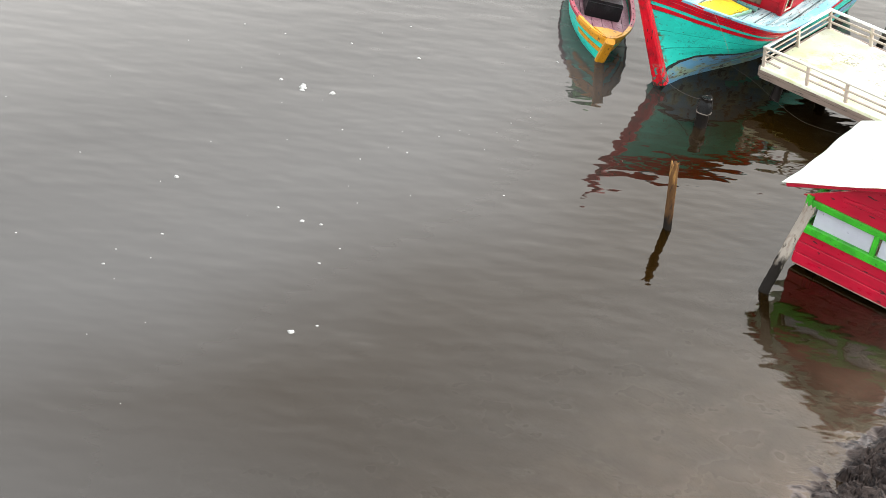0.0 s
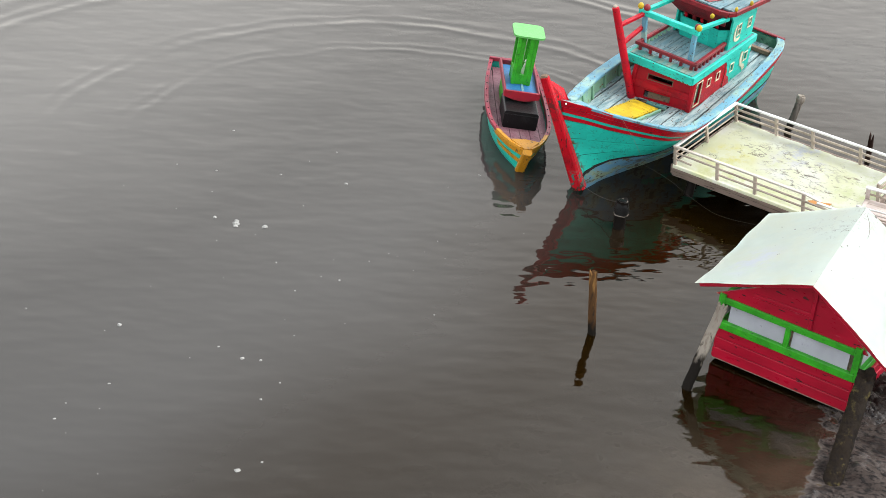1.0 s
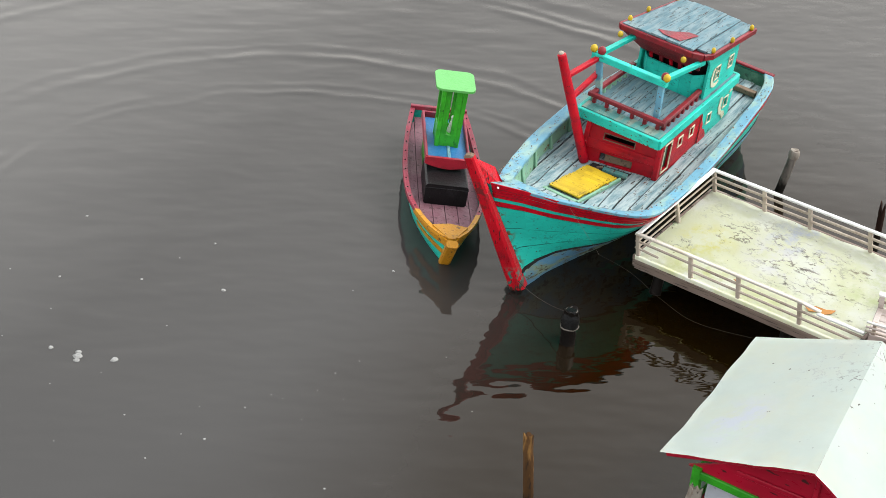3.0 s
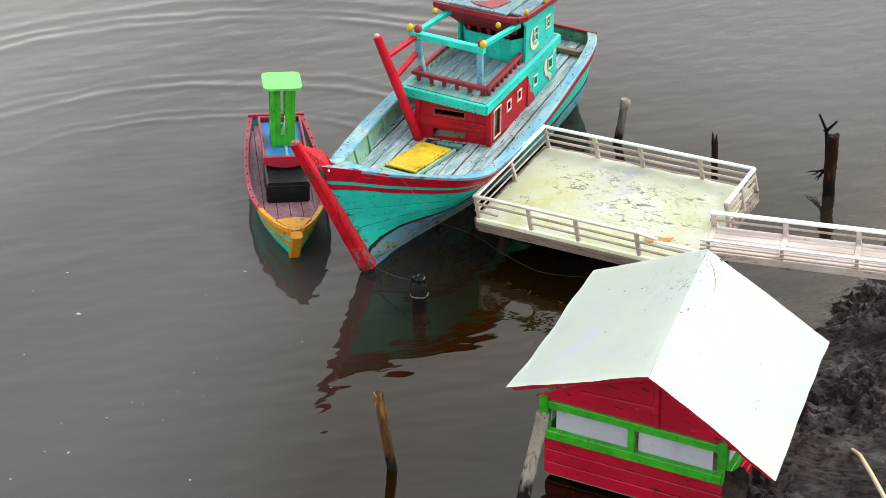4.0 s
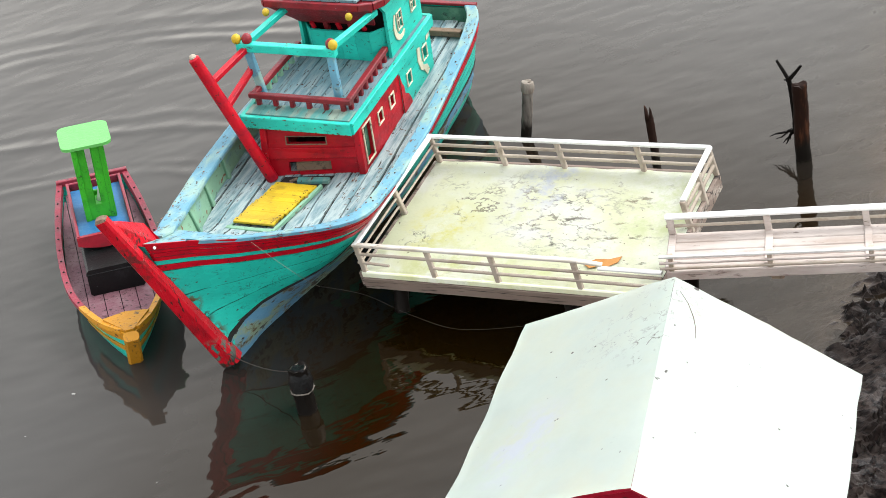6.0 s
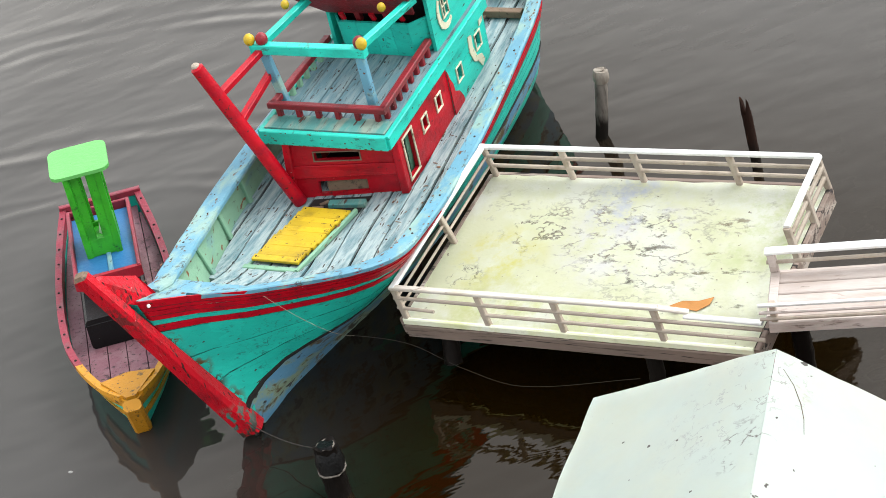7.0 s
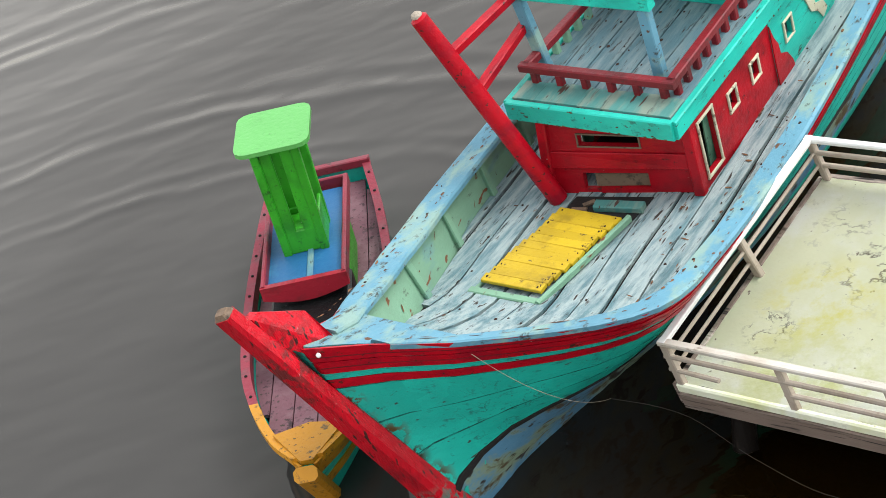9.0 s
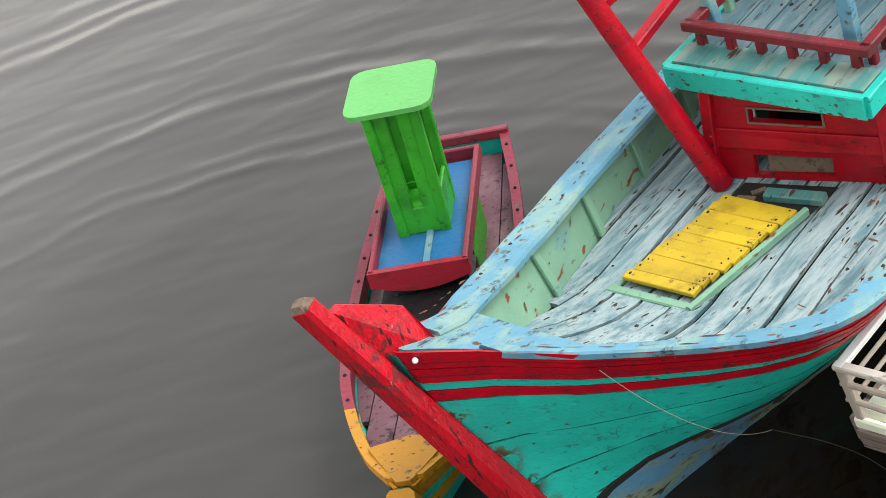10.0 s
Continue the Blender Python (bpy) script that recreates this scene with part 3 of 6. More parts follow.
def ground_z(x, y):
    d = x - edge_x(y)
    if d < 0:
        slope = between(y, [(-60, 0.07), (-4.6, 0.07), (-3.6, 0.10), (-2.9, 0.2), (-1.5, 0.24), (3, 0.24), (60, 0.2)])
        z = max(-0.9, d * slope - 0.05 * max(0.0, -d - 0.9) ** 2)
    else:
        z = 0.05 * min(d, 0.5) + 0.10 * d if d < 6 else 0.62 + 0.02 * min(d - 6, 40)
    near = max(0.0, min(1.0, (d + 0.35) / 0.3)) * max(0.0, 1 - abs(d - 1.5) / 14)
    # the churned strip by the water; smoother mud further off
    for over in (x - 4.0, -5.1 - y, y - 3.1):
        near *= max(0.0, min(1.0, 1 - over / 0.7))
    if near > 0:
        p = Vector((x, y, 0))
        lump = noise.fractal(p * 3.1, 1.0, 2.0, 3) * 0.05
        patch = max(0.15, min(1.2, 0.70 + 1.7 * noise.noise(p * 1.1 + Vector((2, 5, 0)))))
        warp = Vector((noise.noise(p * 5), noise.noise(p * 5 + Vector((9, 1, 4))), 0)) * 0.09
        w = p + warp
        drawn = Vector(((0.83 * w.x + 0.5 * w.y) * 0.70, (0.83 * w.y - 0.5 * w.x) * 1.35, 0))
        gap, spot = noise.voronoi(drawn * 15.0)
        tall = 0.1 + 1.6 * abs(noise.noise(spot[0] * 7.3 + Vector((1, 2, 3))))
        tilt = (drawn * 15.0 - spot[0]).dot(Vector((0.5, 0.8, 0)))
        clod = min(1.0, (gap[1] - gap[0]) * 4.0) * tall * (0.045 + 0.05 * tilt)
        ridge = (0.30 - abs(noise.noise(drawn * 7.0))) * 0.13 + (0.28 - abs(noise.noise(drawn * 15.0 + Vector((3, 8, 0))))) * 0.075
        crumb = noise.fractal(drawn * 26.0, 0.7, 2.0, 2) * 0.018
        z += near * (lump + (ridge + clod + crumb - 0.02) * patch) * (0.4 if d < 0 else 1.0)
        if d > 0.2:
            z = max(z, 0.018 + 0.01 * noise.noise(p * 6))
    return z


def lines_of(fine0, fine1, step, reach):
    inner = list(np.arange(fine0, fine1 + step / 2, step))
    out, s, hi, lo = inner, step, fine1, fine0
    while hi < reach:
        s *= 1.35
        hi, lo = hi + s, lo - s
        out = [lo] + out + [hi]
    return out


def build_ground():
    xs, ys = lines_of(1.8, 4.1, 0.015, 220), lines_of(-5.2, 3.2, 0.0165, 220)
    verts = [(x, y, ground_z(x, y)) for y in ys for x in xs]
    n = len(xs)
    faces = [(j * n + i, j * n + i + 1, (j + 1) * n + i + 1, (j + 1) * n + i) for j in range(len(ys) - 1) for i in range(n - 1)]
    me = bpy.data.meshes.new("ground")
    me.from_pydata(verts, [], faces)
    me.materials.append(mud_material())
    tagged(new("ground", me), "dark wet churned river mud sloping under the water", "mud bank", kind="structure")


def build_water():
    xs, ys = lines_of(-0.4, 3.6, 0.1, 220), lines_of(-7.0, 2.4, 0.1, 220)
    n = len(xs)
    faces = [(j * n + i, j * n + i + 1, (j + 1) * n + i + 1, (j + 1) * n + i) for j in range(len(ys) - 1) for i in range(n - 1)]
    me = bpy.data.meshes.new("water")
    me.from_pydata([(x, y, 0.0) for y in ys for x in xs], [], faces)
    me.attributes.new("depth", "FLOAT", "POINT").data.foreach_set("value", [max(0.0, -ground_z(x, y)) for y in ys for x in xs])
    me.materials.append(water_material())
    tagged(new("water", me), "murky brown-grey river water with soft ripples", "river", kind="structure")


build_ground()
build_water()


# ---- the large fishing boat ----
LEN = 2.93


def rail_w(s):
    return between(s, [(0, 0.03), (0.1, 0.13), (0.25, 0.30), (0.4, 0.43), (0.55, 0.51), (0.8, 0.55), (1.2, 0.57), (1.7, 0.565), (2.3, 0.51), (2.8, 0.445), (LEN, 0.38)])


def rail_z(s):
    return between(s, [(0, 0.86), (0.2, 0.74), (0.5, 0.61), (0.9, 0.525), (1.4, 0.485), (2.0, 0.475), (2.6, 0.485), (LEN, 0.515)])


def line_w(s):
    return between(s, [(0, 0.015), (0.3, 0.04), (0.6, 0.11), (0.9, 0.21), (1.2, 0.30), (1.7, 0.36), (2.4, 0.37), (2.9, 0.32), (LEN, 0.24)])


def deck_z(s):
    return between(s, [(0, 0.75), (0.15, 0.645), (0.3, 0.535), (0.5, 0.430), (0.7, 0.374), (1.0, 0.346), (1.3, 0.330), (2.2, 0.365), (LEN, 0.42)])


def rake(s, z):
    k = max(0.0, 1 - s / 0.9)
    return s - 0.32 * z * k * k


def lean(s, z):
    """The bow's bulge to one side: the old hull has lost its shape."""
    k = max(0.0, min(1.0, (z - 0.05) / 0.40))
    return between(s, [(0, -0.085), (0.1, -0.06), (0.2, 0.005), (0.4, 0.085), (0.6, 0.095), (0.85, 0.06), (1.2, 0.03), (1.8, 0.0), (LEN, 0.0)]) * k * k * (3 - 2 * k)


BOW_PARTS = ("hull", "boot_strake", "strake", "plank_seam", "seam_line", "red_stripe", "stripe", "rubbing_strake", "sheer_strake", "bulwark", "rail_cap", "timberhead", "plank", "deck_bed", "foredeck", "nail_heads", "flaked_paint", "knee", "bolt")


def bow_pull(p):
    """How far a point of the bow is drawn aside, aft and down with the crooked stem."""
    s = max(0.0, p.y + 0.30 * max(p.z, 0.0))
    k = max(0.0, 1 - s / 0.75) ** 1.4 * max(0.0, min(1.15, (p.z - 0.03) / 0.78))
    return Vector((-0.168, 0.150, -0.084)) * k


def hull_a(s, q, side=1):
    """Half-width at the height q of the rail's height (below 0 under the water); one side is fuller."""
    w, k = rail_w(s), line_w(s)
    full = 0.82 if side > 0 else between(s, [(0, 0.82), (0.2, 0.75), (0.55, 0.33), (LEN, 0.33)])
    return k + (w - k) * q**full if q >= 0 else k * max(0.1, 1 + 1.6 * q)


def hull_p(s, q, side, off=0.0):
    z = q * rail_z(s)
    return Vector((side * (hull_a(s, q, side) + off), rake(s, z), z))


def chine(s):
    return between(s, [(0, 0.10), (0.15, 0.24), (0.3, 0.39), (0.6, 0.48), (0.95, 0.52), (1.5, 0.49), (2.4, 0.42), (LEN, 0.36)])


def band(bm, q0, q1, off, side, s0=0.0, s1=LEN, steps=36, rows=3):
    """A strake laid on the hull between the heights q0(s) and q1(s)."""
    grid = []
    for i in range(steps + 1):
        s = s0 + (s1 - s0) * i / steps
        a, b = q0(s), q1(s)
        col = [hull_p(s, a, side, -0.004)]
        col += [hull_p(s, a + (b - a) * j / rows, side, off) for j in range(rows + 1)]
        col.append(hull_p(s, b, side, -0.004))
        grid.append([bm.verts.new(p) for p in col])
    for c, d in zip(grid, grid[1:]):
        for j in range(len(c) - 1):
            bm.faces.new((c[j], c[j + 1], d[j + 1], d[j]))
    bm.faces.new(grid[0])
    bm.faces.new(grid[-1][::-1])
    return bm


def panel(bm, origin, u, v, width, height, holes, thick):
    """A board wall from origin along u and v with rectangular openings (u0, v0, u1, v1) cut through."""
    origin, u, v = Vector(origin), Vector(u).normalized(), Vector(v).normalized()
    n = u.cross(v).normalized() * thick
    us = sorted({0.0, width, *[h[0] for h in holes], *[h[2] for h in holes]})
    vs = sorted({0.0, height, *[h[1] for h in holes], *[h[3] for h in holes]})
    solid = lambda i, j: 0 <= i < len(us) - 1 and 0 <= j < len(vs) - 1 and not any(h[0] <= us[i] and us[i + 1] <= h[2] and h[1] <= vs[j] and vs[j + 1] <= h[3] for h in holes)
    at = {}

    def vert(i, j, k):
        if (i, j, k) not in at:
            at[i, j, k] = bm.verts.new(origin + u * us[i] + v * vs[j] + n * k)
        return at[i, j, k]

    for i in range(len(us) - 1):
        for j in range(len(vs) - 1):
            if not solid(i, j):
                continue
            bm.faces.new([vert(*c, 0) for c in ((i, j), (i + 1, j), (i + 1, j + 1), (i, j + 1))])
            bm.faces.new([vert(*c, 1) for c in ((i, j), (i, j + 1), (i + 1, j + 1), (i + 1, j))])
            for (di, dj), (c0, c1) in (((-1, 0), ((i, j), (i, j + 1))), ((1, 0), ((i + 1, j), (i + 1, j + 1))), ((0, -1), ((i, j), (i + 1, j))), ((0, 1), ((i, j + 1), (i + 1, j + 1)))):
                if not solid(i + di, j + dj):
                    bm.faces.new((vert(*c0, 0), vert(*c1, 0), vert(*c1, 1), vert(*c0, 1)))
    return bm


def window_trim(bm, centre, u, v, w, h, edge, thick):
    """A thin frame round an opening, on the wall's face."""
    centre, u, v = Vector(centre), Vector(u).normalized(), Vector(v).normalized()
    for sgn in (-1, 1):
        beam(bm, centre + v * sgn * (h / 2 + edge / 2) - u * (w / 2 + edge), centre + v * sgn * (h / 2 + edge / 2) + u * (w / 2 + edge), thick, edge, up=v, bevel=0.002)
        beam(bm, centre + u * sgn * (w / 2 + edge / 2) - v * h / 2, centre + u * sgn * (w / 2 + edge / 2) + v * h / 2, thick, edge, up=u, bevel=0.002)
    return bm


def build_boat():
    boat = thing("fishing_boat", pose(-0.483, -1.507, 0.045, 1.2, 3.3, 8), "weathered turquoise and red wooden fishing boat moored afloat", "boat")
    # hull shell
    bm = mesh()
    qs = [-0.45, -0.2, 0.0, 0.12, 0.25, 0.4, 0.55, 0.7, 0.85, 1.0]
    for side in (-1, 1):
        grid = [[bm.verts.new(hull_p(LEN * (i / 44) ** 1.15, q, side)) for q in qs] for i in range(45)]
        for c, d in zip(grid, grid[1:]):
            for j in range(len(qs) - 1):
                bm.faces.new((c[j], c[j + 1], d[j + 1], d[j]))
        if side < 0:
            left_end, left_start = grid[-1], grid[0]
        else:
            bm.faces.new(left_end + grid[-1][::-1])
            bm.faces.new(left_start[::-1] + grid[0])
    smooth(part("hull", bm, M["teal"], boat, "turquoise planked hull"), 35)
    for side in (-1, 1):
        # lower pale boot, plank strakes, stripes
        smooth(part("boot_strake", band(mesh(), lambda s: -0.25, lambda s: chine(s) - 0.012, 0.004, side), M["boot"], boat, "flaking pale blue lower strake"), 40)
        for i in range(3):
            smooth(part("strake", band(mesh(), lambda s, i=i: chine(s) + 0.018 + (0.795 - chine(s) - 0.018) * (i + 0.02) / 3, lambda s, i=i: chine(s) + 0.018 + (0.795 - chine(s) - 0.018) * (i + 0.98) / 3, 0.003, side), M["teal"], boat), 40)
        for i in (0, 1, 2):
            smooth(part("plank_seam", band(mesh(), lambda s, i=i: chine(s) + 0.018 + (0.795 - chine(s) - 0.018) * (i + 0.982) / 3, lambda s, i=i: chine(s) + 0.018 + (0.795 - chine(s) - 0.018) * (i + 1.0) / 3, 0.0042, side, rows=1), M["seam"], boat, "dark open plank seam"), 40)
        smooth(part("seam_line", band(mesh(), lambda s: chine(s) - 0.012, lambda s: chine(s) + 0.018, 0.009, side), M["shade"], boat, "black caulked seam"), 40)
        smooth(part("red_stripe", band(mesh(), lambda s: 0.80, lambda s: 0.845, 0.011, side), M["red"], boat, "red painted stripe"), 40)
        smooth(part("stripe", band(mesh(), lambda s: 0.847, lambda s: 0.882, 0.006, side), M["teal"], boat), 40)
        smooth(part("rubbing_strake", band(mesh(), lambda s: 0.884, lambda s: 0.945, 0.017, side), M["red"], boat, "red rubbing strake"), 40)
        for q in (0.914, 0.972):
            smooth(part("plank_seam", band(mesh(), lambda s, q=q: q - 0.003, lambda s, q=q: q + 0.003, 0.0182 if q < 0.95 else 0.0132, side, rows=1), M["dark_red"], boat, "dark open plank seam"), 40)
        smooth(part("sheer_strake", band(mesh(), lambda s: 0.948, lambda s: 0.998 + 0.025 * max(0, 1 - s / 0.8), 0.012, side), M["red"], boat, "red upper strake"), 40)
        # inner bulwark and its cap
        bm = mesh()
        grid = []
        for i in range(41):
            s = 0.05 + (LEN - 0.05) * i / 40
            zr, zd = rail_z(s), deck_z(s) - 0.02
            col = []
            for z in (zr, (zr + zd) / 2, zd):
                q = z / zr
                col.append(bm.verts.new((side * max(0.004, hull_a(s, q, side) - 0.035), rake(s, z), z)))
            grid.append(col)
        for c, d in zip(grid, grid[1:]):
            for j in range(2):
                bm.faces.new((c[j], c[j + 1], d[j + 1], d[j]))
        smooth(part("bulwark", bm, M["mint"], boat, "mint painted inner bulwark"), 40)
        bm = mesh()
        rows_ = []
        for i in range(41):
            s = 0.10 + (LEN - 0.10) * i / 40
            z, w = rail_z(s), rail_w(s)
            inner = max(0.006, w - (0.062 if side > 0 else between(s, [(0, 0.062), (0.3, 0.085), (1.4, 0.080), (LEN, 0.062)])))
            rows_.append([bm.verts.new((side * a, rake(s, z), z + h)) for a, h in ((w + 0.014, -0.006), (w + 0.016, 0.012), (w + 0.006, 0.018), (inner + 0.006, 0.018), (inner, 0.010), (inner, -0.006))])
        for c, d in zip(rows_, rows_[1:]):
            for j in range(6):
                bm.faces.new((c[j], c[(j + 1) % 6], d[(j + 1) % 6], d[j]))
        bm.faces.new(rows_[0])
        bm.faces.new(rows_[-1][::-1])
        part("rail_cap", bm, M["blue"], boat, "worn pale blue rail cap")
        # frame timbers inside the bulwark
        for k in range(9):
            s = 0.55 + 0.3 * k
            zr, zd = rail_z(s), deck_z(s)
            a0, a1 = hull_a(s, zd / zr, side) - 0.045, hull_a(s, 1.0, side) - 0.045
            part("timberhead", beam(mesh(), (side * a0, rake(s, zd), zd), (side * a1, rake(s, zr), zr - 0.008), 0.03, 0.022, up=(1, 0, 0)), M["mint"], boat)
    # transom
    bm = mesh()
    plate(bm, [(-rail_w(LEN), LEN, rail_z(LEN)), (-line_w(LEN), LEN, -0.1), (line_w(LEN), LEN, -0.1), (rail_w(LEN), LEN, rail_z(LEN))], 0.03, (0, 1, 0))
    part("transom", bm, M["teal"], boat)
    part("stern_rail", beam(mesh(), (-rail_w(LEN) - 0.02, LEN, rail_z(LEN) + 0.012), (rail_w(LEN) + 0.02, LEN, rail_z(LEN) + 0.012), 0.036, 0.018), M["dark_red"], boat, "thin dark red stern rail")
    part("stern_lining", plate(mesh(), [(-0.36, LEN - 0.022, 0.37), (0.36, LEN - 0.022, 0.37), (0.39, LEN - 0.018, 0.505), (-0.39, LEN - 0.018, 0.505)], 0.014, (0, 1, 0)), M["stern_green"], boat, "dull green board inside the stern")
    part("stern_beam", beam(mesh(), (-0.36, LEN - 0.20, 0.435), (0.36, LEN - 0.19, 0.432), 0.045, 0.040), M["old_wood"], boat, "bare brown beam across the stern")
    # stem post
    foot, head = Vector((0.004, 0.032, -0.005)), Vector((-0.362, -0.225, 0.987))
    bm = mesh()
    beam(bm, foot, head, 0.116, 0.088, up=(0, -1, 0.36), bevel=0.018, taper=0.60)
    stem = part("stem", bm, M["stem_red"], boat, "thick red stem post with a bare tip")
    d = (head - foot).normalized()
    part("stem_tip", beam(mesh(), head - d * 0.002, head + d * 0.016, 0.068, 0.050, up=(0, -1, 0.36), bevel=0.008, taper=0.6), M["old_wood"], stem, "bare splintered wood tip")
    # bow boards: the red ends of the upper planking and the bolt
    part("knee", plate(mesh(), [(-0.12, -0.23, 0.70), (-0.115, -0.11, 0.76), (-0.112, -0.122, 0.80), (-0.168, -0.142, 0.905), (-0.168, -0.31, 1.02), (-0.168, -0.345, 1.02)], 0.03, (1, 0.25, 0)), M["stem_red"], boat, "red knee board behind the stem")
    bm = mesh()
    fore = [(k, 0.02 + 0.028 * k) for k in range(8)]
    rim = [bm.verts.new((side * max(0.01, rail_w(q) - 0.045), rake(q, rail_z(q)), rail_z(q) + h)) for h in (0.004, -0.02) for side, row_ in ((-1, fore), (1, fore[::-1])) for _, q in row_]
    bm.faces.new(rim[:16])
    bm.faces.new(rim[16:][::-1])
    for k in range(16):
        bm.faces.new((rim[k], rim[(k + 1) % 16], rim[16 + (k + 1) % 16], rim[16 + k]))
    part("foredeck", bm, M["blue"], boat, "worn pale blue foredeck board")
    part("bolt", ball(mesh(), (-0.012, -0.262, 0.851), 0.008), M["white"], boat, "pale bolt head")
    # deck planks
    n = 12
    for i in range(n):
        a0, a1 = -0.56 + 1.12 * i / n + 0.005, -0.56 + 1.12 * (i + 1) / n - 0.005
        bm = mesh()
        cols = []
        for k in range(33):
            s = 0.06 + (LEN - 0.08) * k / 32
            z = deck_z(s) + 0.004 * math.sin(i * 2.7 + s * 2)
            lim0, lim1 = (max(0.0, hull_a(s, z / rail_z(s), side) - 0.035) for side in (-1, 1))
            b0, b1 = max(-lim0, min(lim1, a0)), max(-lim0, min(lim1, a1))
            cols.append((b0, b1, rake(s, z), z) if b1 - b0 > 0.003 else None)
        prev = None
        for c in cols:
            ring = None
            if c:
                ring = [bm.verts.new((c[0], c[2], c[3])), bm.verts.new((c[1], c[2], c[3])), bm.verts.new((c[1], c[2], c[3] - 0.016)), bm.verts.new((c[0], c[2], c[3] - 0.016))]
                if prev:
                    for j in range(4):
                        bm.faces.new((prev[j], prev[(j + 1) % 4], ring[(j + 1) % 4], ring[j]))
                else:
                    bm.faces.new(ring)
            prev = ring
        part("plank", bm, M["deck"], boat)
    # black sheet under the planks, the dark between them painted in
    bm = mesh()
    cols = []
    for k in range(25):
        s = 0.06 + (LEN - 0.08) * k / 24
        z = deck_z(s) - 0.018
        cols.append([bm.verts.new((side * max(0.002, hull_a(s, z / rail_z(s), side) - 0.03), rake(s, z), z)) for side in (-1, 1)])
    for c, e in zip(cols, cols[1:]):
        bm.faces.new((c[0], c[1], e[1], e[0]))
    part("deck_bed", bm, M["shade"], boat, "black sheet under the deck planks, painting the dark of the gaps")
    for ob in boat.children:
        if ob.name.split(".")[0] in ("hull", "boot_strake", "strake", "plank_seam", "seam_line", "red_stripe", "stripe", "rubbing_strake", "sheer_strake", "bulwark", "rail_cap", "timberhead", "plank", "deck_bed", "foredeck"):
            for v in ob.data.vertices:
                v.co.x += lean(v.co.y + 0.32 * v.co.z * max(0.0, 1 - max(v.co.y, 0.0) / 0.9) ** 2, v.co.z)
    # the cutaway forefoot
    for ob in boat.children:
        if ob.name.split(".")[0] in ("hull", "boot_strake", "seam_line"):
            for v in ob.data.vertices:
                v.co.y += 1.3 * max(0.0, 0.03 - v.co.z) * max(0.0, 1 - v.co.y / 0.5)
    # rusty nail heads along the deck, the rail caps and the upper deck
    rnd = random.Random(21)
    bm = mesh()

    def nail(x, y, z, r):
        ring_ = [bm.verts.new((x + r * math.cos(1.0472 * k) * rnd.uniform(0.7, 1.2), y + r * 1.4 * math.sin(1.0472 * k) * rnd.uniform(0.7, 1.2), z)) for k in range(6)]
        mid = [bm.verts.new((x + 0.6 * (v.co.x - x), y + 0.6 * (v.co.y - y), z + 0.003)) for v in ring_]
        for k in range(6):
            bm.faces.new((ring_[k], ring_[(k + 1) % 6], mid[(k + 1) % 6], mid[k]))
        bm.faces.new(mid)

    for k in range(14):
        s = 0.30 + 0.205 * k
        for i in range(12):
            for e in (-0.028, 0.028):
                a = -0.56 + 1.12 * (i + 0.5) / 12 + e + rnd.uniform(-0.006, 0.006)
                q = s + rnd.uniform(-0.02, 0.02)
                z = deck_z(q) + 0.004 * math.sin(i * 2.7 + q * 2)
                if abs(a) < hull_a(q, z / rail_z(q)) - 0.06 and rnd.random() < 0.42:
                    nail(a + lean(q, z), rake(q, z), z, rnd.choice((0.003, 0.004, 0.004, 0.006)))
        for side in (-1, 1):
            for e in (0.02, 0.045):
                q = s + rnd.uniform(-0.06, 0.06)
                if rnd.random() < 0.35:
                    nail(side * (rail_w(q) - e) + lean(q, rail_z(q)), rake(q, rail_z(q)), rail_z(q) + 0.018, rnd.choice((0.003, 0.004, 0.006)))
    for k in range(6):
        for i in range(7):
            for e in (-0.03, 0.03):
                if rnd.random() < 0.3:
                    nail(-0.336 + 0.617 * (i + 0.5) / 7 + e, 1.42 + 0.08 * k + rnd.uniform(-0.02, 0.02), 0.702, rnd.choice((0.004, 0.005, 0.007)))
    nails = part("nail_heads", bm, M["nail"], boat, "dark rusty nail heads")
    tagged(nails, "dark rusty nail heads", kind="stuff")
    # flaked patches of bare rusty wood on the deck, the rail caps and the bulwarks
    bm = mesh()

    def flake(spot, u, v, du, dv):
        """An irregular flake round (u, v) of the surface spot(u, v), longer along v."""
        turn = rnd.uniform(-0.5, 0.5)
        ring_ = []
        for k in range(8):
            r, a = rnd.uniform(0.45, 1.1), 0.7854 * k
            x, y = du * r * math.cos(a), dv * r * math.sin(a)
            ring_.append(bm.verts.new(spot(u + x * math.cos(turn) - 0.4 * y * math.sin(turn), v + y + 0.4 * x * math.sin(turn))))
        bm.faces.new(ring_)

    def on_deck(a, q):
        z = deck_z(q) + 0.0065
        return Vector((a + lean(q, z), rake(q, z), z))

    def on_cap(side):
        return lambda e, q: Vector((side * (rail_w(q) - e) + lean(q, rail_z(q)), rake(q, rail_z(q)), rail_z(q) + 0.0195))

    def on_bulwark(side):
        def spot(k, q):
            z = deck_z(q) + (rail_z(q) - deck_z(q)) * k
            return Vector((side * (hull_a(q, z / rail_z(q), side) - 0.041) + lean(q, z), rake(q, z), z))
        return spot

